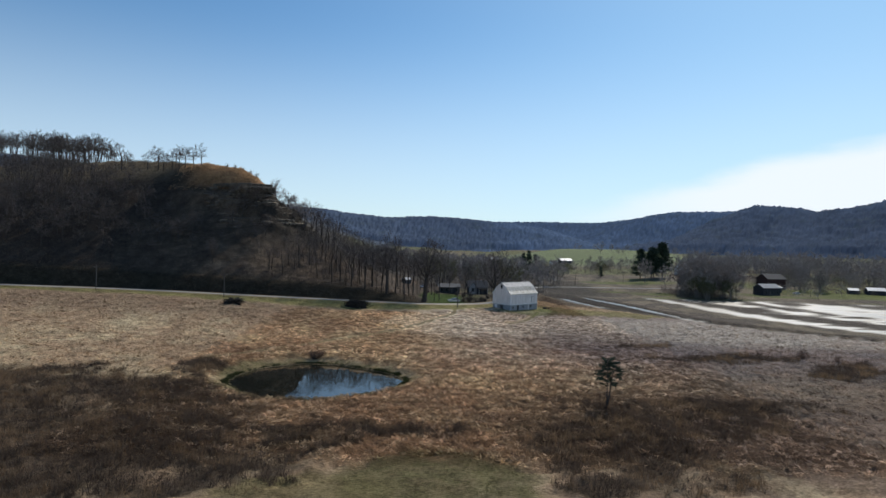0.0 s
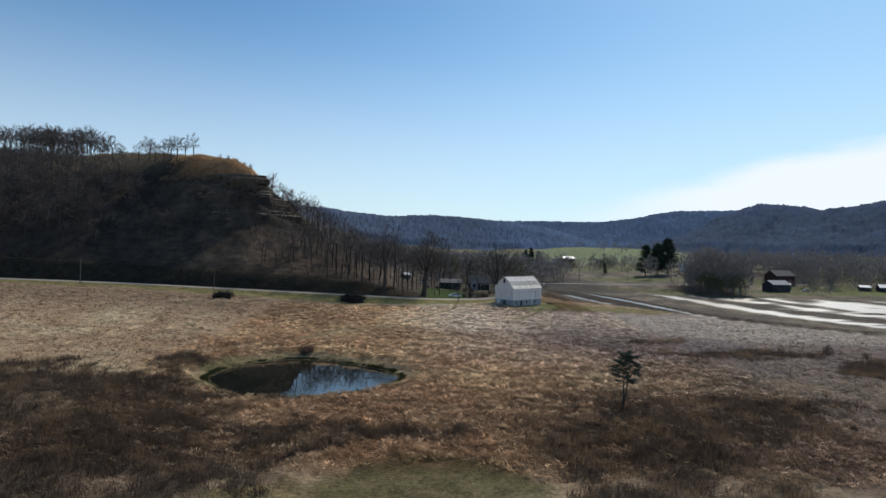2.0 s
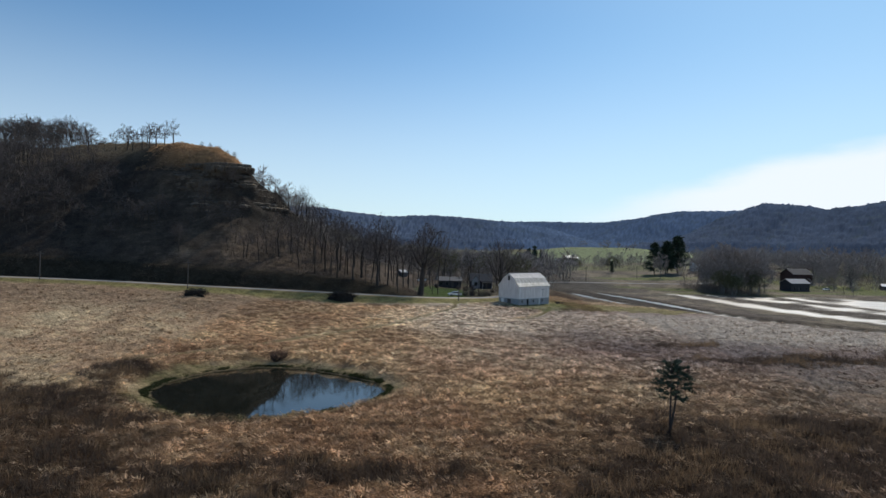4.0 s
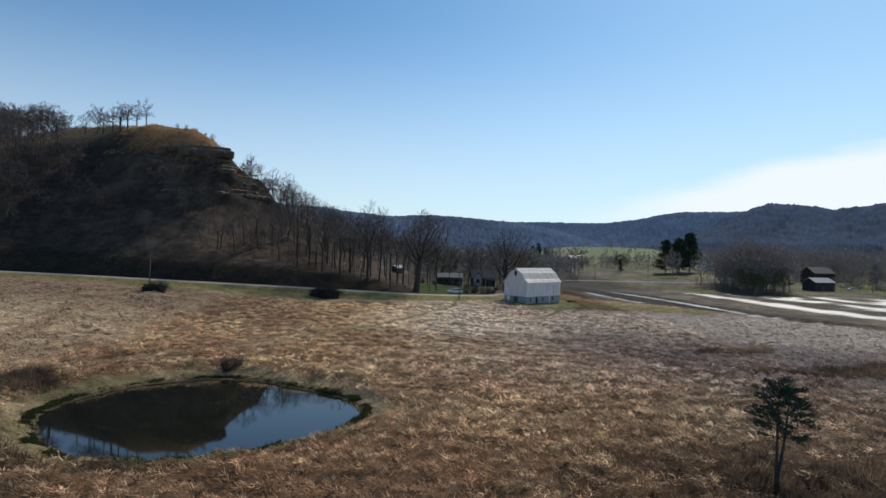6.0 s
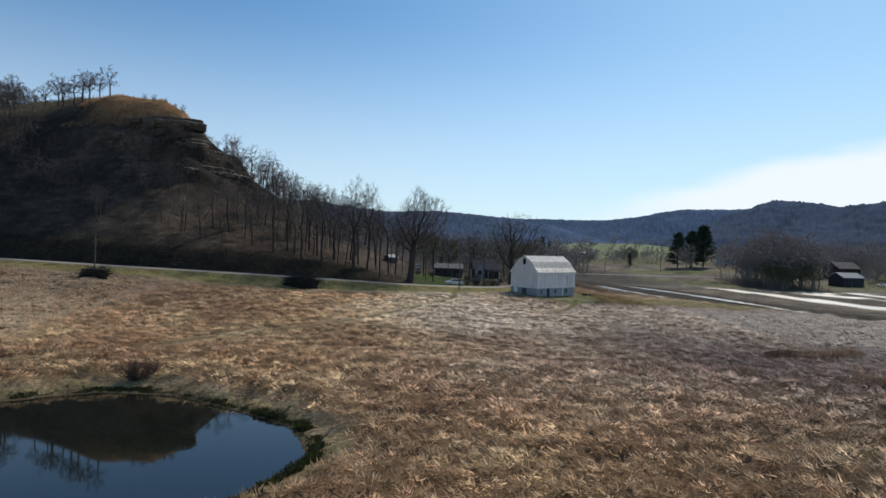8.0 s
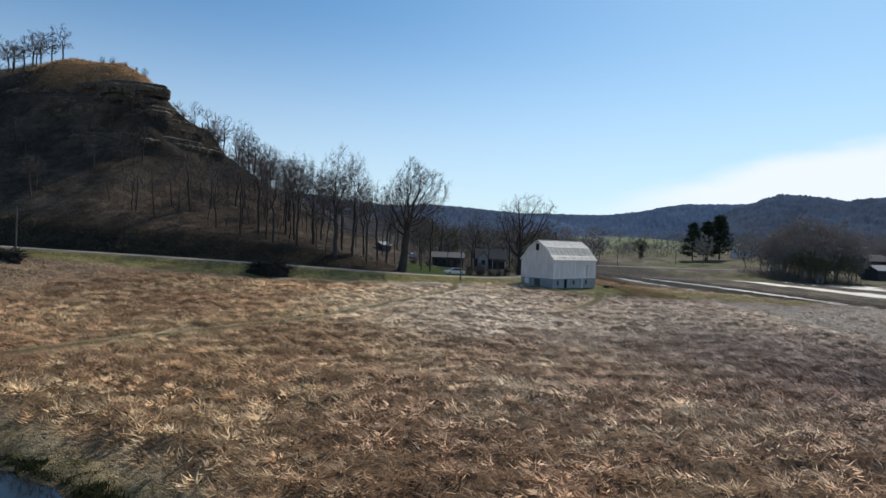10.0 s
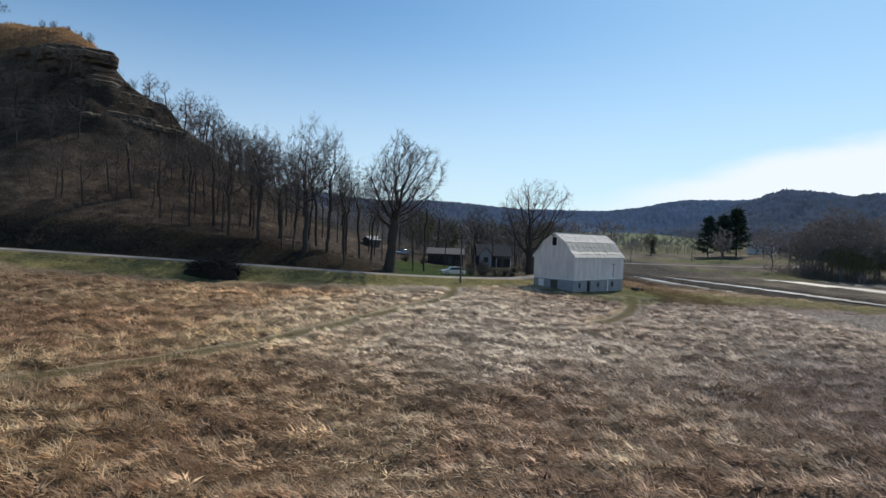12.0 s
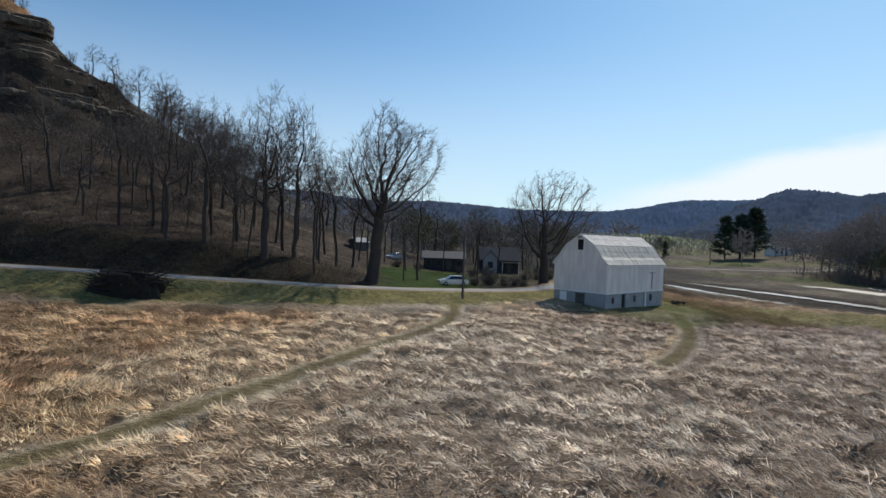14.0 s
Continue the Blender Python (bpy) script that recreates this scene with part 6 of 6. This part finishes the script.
def lodging(x, y):
    """The way the flattened grass lies: mostly across the valley, swirling."""
    return 2.9 + 2.6 * (fbm(x / 16, y / 16, 140) - 0.5) * 2 + 1.4 * (fbm(x / 3, y / 3, 141) - 0.5)


def build_grass():
    for part_name, n, x0, x1, y0, y1, per, wid, seed in (("dry_grass", 13000, -46, 52, 128, 200, 36, 0.038, 1), ("dry_grass_mid", 11500, -48, 52, 60, 129, 26, 0.058, 3), ("dry_grass_far", 26000, -190, 120, 60, 186, 6, 0.12, 2)):
        x, y, r = scatter(n, x0, x1, y0, y1, seed)
        if seed != 2:
            # tussocks stand about evenly, each with its own gap of darkened litter
            cell = math.sqrt((x1 - x0) * (y1 - y0) / n)
            gx, gy = np.meshgrid(np.arange(x0, x1, cell), np.arange(y0, y1, cell))
            x, y = (gx + (np.arange(gx.shape[0]) % 2)[:, None] * cell / 2).ravel(), gy.ravel()
            x, y = x + r.normal(0, 0.30 * cell, x.shape), y + r.normal(0, 0.30 * cell, y.shape)
        b = brushy(x, y)
        keep = field_mask(x, y) & (r.random(len(x)) > b * 0.7)
        if seed == 2:
            keep &= (x < -48) | (x > 52)
        x, y = x[keep], y[keep]
        z0 = height(x, y)
        c, _ = cover_colour(x, y, z0)
        pale = r.random(len(x))[:, None]
        clump = fbm(x / 1.1, y / 0.75, 143, 3)[:, None]
        tuft = fbm(x / 0.8, y / 0.6, 144, 2)[:, None]
        # brown gap shade put into the colour of the darker tufts
        dark = smooth(0.54, 0.42, tuft + 0.25 * (clump - 0.5)) * (0.55 if seed == 3 else 0.4 if seed == 1 else 0.75)
        c = c * ((0.66 + 1.0 * pale ** 1.6) if seed == 3 else (0.82 + 0.45 * pale) if seed == 1 else (0.9 + 0.5 * pale ** 2)) * (0.7 + 0.7 * smooth(0.3, 0.7, clump))
        c = c * (1.58 if seed == 1 else 1.56 if seed == 3 else 1.0)
        c = c * (1 - dark) + c * np.array((0.42, 0.32, 0.26)) * dark
        lump = fbm(x / 2.2, y / 1.6, 142)
        near = seed != 2
        blade_object(part_name[:9], x, y, z0 + micro(x, y, z0), lodging(x, y) + (r.normal(0, 0.8 if seed == 3 else 0.35, len(x)) if near else 0.0), (0.24 + 0.34 * lump if near else 0.24 + 0.5 * lump), np.full(len(x), wid), per, 0.23 if near else 0.22, c,
                     "lodged dry grass and pale straw of the field", "grass", 5 + seed, up=0.36 if near else 0.36, turn=0.5 if near else 0.5, sway=0.3, dome=0.75 if seed == 3 else 0.5 if near else 0.2, fan=0.9 if seed == 3 else 0.5 if near else 0.0)


def build_brush():
    x, y, r = scatter(90000, -95, 110, 44, 145, 2)
    b = brushy(x, y)
    keep = (b > 0.12) & (r.random(len(x)) < b * 1.1) & (pond_r(x, y) > 1.2)
    x, y = x[keep], y[keep]
    tone = fbm(x / 6, y / 6, 152)[:, None]
    gold = (smooth(0.5, 0.64, fbm(x / 3.5, y / 3.5, 153)) * 0.5)[:, None]
    c = (np.array((0.078, 0.057, 0.044)) * (1 - gold) + np.array((0.30, 0.20, 0.115)) * gold) * (0.6 + 0.7 * tone)
    blade_object("dry_brush", x, y, seat(x, y), r.uniform(0, 6.28, len(x)), 0.4 + 1.1 * fbm(x / 3, y / 3, 150) * np.clip(brushy(x, y) + 0.2, 0, 1), np.full(len(x), 0.05), 6, 0.2, c, "dark standing stalks of dry brush", "brush", 6, up=1.15, turn=1.5)
    x, y, r = scatter(6500, -90, 90, 60, 165, 3)
    keep = field_mask(x, y) & (fbm(x / 9, y / 6, 151) > 0.42)
    x, y = x[keep], y[keep]
    blade_object("weed_stalks", x, y, seat(x, y), r.uniform(0, 6.28, len(x)), 0.12 + 0.2 * r.random(len(x)), np.full(len(x), 0.09), 8, 0.16, (0.10, 0.066, 0.047), "dark tussocks and weed stalks in the field", "weeds", 7, up=0.6, turn=1.5)


def build_green():
    x, y, r = scatter(16000, -48, 25, 45, 126, 4)
    pr = pond_r(x, y)
    rim = (pr > 1.03) & (pr < 1.04 + 0.18 * fbm(x / 3, y / 3, 160)) & (r.random(len(x)) < 0.9)
    lawn = (ellipse(x, y, 0.5, 53, 10.5, 10.5, 0, 0.35, 31) > 0.5) & (r.random(len(x)) < 0.75)
    k = rim | lawn
    x, y, rim = x[k], y[k], rim[k]
    c = np.array((0.11, 0.105, 0.045)) * (0.7 + 0.6 * r.random(len(x)))[:, None]
    blade_object("green_grass", x, y, seat(x, y), r.uniform(0, 6.28, len(x)), np.where(rim, 0.2, 0.14), np.where(rim, 0.06, 0.05), 7, 0.2, c, "short green grass by the pond and mown patch", "grass", 8, up=0.8, turn=1.5)
    # dark sedge clumps right at the water
    q = np.random.default_rng(9)
    a = q.uniform(0, math.tau, 1600)
    rr = rim_radius(a) * q.uniform(1.025, 1.085, 1600)
    x, y = POND_C[0] + rr * np.cos(a), POND_C[1] + rr * np.sin(a)
    blade_object("sedge", x, y, height(x, y), a, q.uniform(0.12, 0.42, 1600) * (0.4 + 0.9 * smooth(0.35, 0.7, vnoise(a * 14, a * 0, 161))) * (0.5 + 0.5 * smooth(-0.4, 0.2, np.cos(a) - np.sin(a))), np.full(1600, 0.12), 16, 0.16, (0.035, 0.042, 0.018), "dark sedge clumps along the pond's edge", "sedge", 11, up=0.9, turn=1.5)


def build_litter():
    """Undergrowth of the bluff slope and the cut bank."""
    x, y, r = scatter(30000, -190, -2, 191, 300, 12)
    d, _ = to_line(x, y, ROAD_LINE)
    yc = np.interp(x, CREST[:, 0], CREST[:, 1])
    bank = smooth(3.5, 5, d) * smooth(16, 11, d) * (x < -8)
    keep = (d > 4.5) & (y < yc - np.where(x > -66, 9, -4)) & (r.random(len(x)) < np.maximum(0.4 * (x < -25), bank * 0.8))
    keep &= ~((x > -112) & (x < -62) & (height(x, y) > 44))
    x, y, bank = x[keep], y[keep], bank[keep]
    tone = fbm(x / 7, y / 7, 170)
    c = np.array((0.08, 0.063, 0.049)) * (0.6 + 0.9 * tone)[:, None]
    blade_object("undergrowth", x, y, height(x, y), r.uniform(0, 6.28, len(x)), 0.4 + 1.3 * tone, np.full(len(x), 0.05), 7, 0.5, c, "bare brown undergrowth on the slope and bank", "brush", 13, up=0.75, turn=1.5, sway=0.4)
    x, y, r = scatter(9000, -112, -60, 205, 262, 14)
    z = height(x, y)
    keep = z > 43.0
    x, y, z = x[keep], y[keep], z[keep]
    blade_object("knoll_grass", x, y, z, r.uniform(0, 6.28, len(x)), np.full(len(x), 0.5), np.full(len(x), 0.09), 5, 0.25, (0.42, 0.27, 0.15), "russet dry grass on the knoll", "grass", 15, up=0.6, turn=1.5)


def build_thicket():
    """Fine twigs and saplings that fill the hedgerow and the valley woods."""
    spots = []
    r = np.random.default_rng(30)
    for n, x0, x1, y0, y1 in ((500, 122, 148, 290, 330), (2600, -110, 72, 325, 520), (300, -30, 50, 282, 325), (1300, 196, 330, 392, 480), (700, 230, 330, 345, 392), (1200, 300, 700, 480, 760), (500, 60, 200, 440, 620)):
        spots.append(np.stack([r.uniform(x0, x1, n), r.uniform(y0, y1, n)], -1))
    p = np.concatenate(spots)
    x, y = p[:, 0], p[:, 1]
    keep = np.abs(to_line(x, y, ROAD_LINE)[0]) > 6
    x, y = x[keep], y[keep]
    tone = fbm(x / 18, y / 18, 172)
    c = (np.array((0.16, 0.14, 0.13)) * (0.6 + 0.8 * tone)[:, None]) + np.array((0.02, 0.018, 0.0)) * (r.random(len(x)) < 0.2)[:, None]
    blade_object("thicket", x, y, height(x, y), r.uniform(0, 6.28, len(x)), 2.0 + 5 * tone * r.random(len(x)), np.full(len(x), 0.10), 7, 1.6, c, "bare grey saplings and twigs of the thickets", "thicket", 31, up=1.0, turn=1.5, sway=0.45)


def build_far_woods():
    """The closed canopy of the far hills: one lumpy sheet of crowns, haze blue in its colour."""
    az = np.radians(np.linspace(-44, 46, 900))
    rad = 640 * (3400 / 640) ** np.linspace(0, 1, 170)
    A, R = np.meshgrid(az, rad)
    x, y = R * np.sin(A), R * np.cos(A)
    r = np.random.default_rng(20)
    x, y = x + r.normal(0, 0.12, x.shape), y + r.normal(0, 1.0, x.shape)
    hills = far_hills(x, y)
    wood = smooth(8, 18, hills + 8 * (fbm(x / 60, y / 60, 83) - 0.5))
    crown = 7.0 + 8.0 * (fbm(x / 13, y / 18, 173, 2) - 0.5) + r.normal(0, 1.1, x.shape)
    z = height(x, y) - 4 + (10 + crown) * wood
    me = grid_mesh("far_woods", x, y, z)
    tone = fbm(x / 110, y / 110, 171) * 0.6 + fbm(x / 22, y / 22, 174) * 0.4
    # haze put into the crown colour: bluer on the farther ridges
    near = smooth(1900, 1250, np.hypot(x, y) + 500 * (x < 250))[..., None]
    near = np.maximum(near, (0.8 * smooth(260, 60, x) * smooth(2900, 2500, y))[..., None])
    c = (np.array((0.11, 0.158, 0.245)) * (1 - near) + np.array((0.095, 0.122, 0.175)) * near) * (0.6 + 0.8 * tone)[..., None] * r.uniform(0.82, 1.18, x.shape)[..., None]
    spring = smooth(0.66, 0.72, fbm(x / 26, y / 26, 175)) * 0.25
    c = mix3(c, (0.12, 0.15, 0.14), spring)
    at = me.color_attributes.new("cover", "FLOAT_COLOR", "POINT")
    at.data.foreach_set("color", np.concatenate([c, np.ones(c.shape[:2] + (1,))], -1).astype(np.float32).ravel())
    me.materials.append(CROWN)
    return tagged(new("far_woods", me), "bare woods covering the far hills, tinted blue in place of haze", "woods", kind="stuff")


build_grass()
build_brush()
build_green()
build_litter()
build_thicket()
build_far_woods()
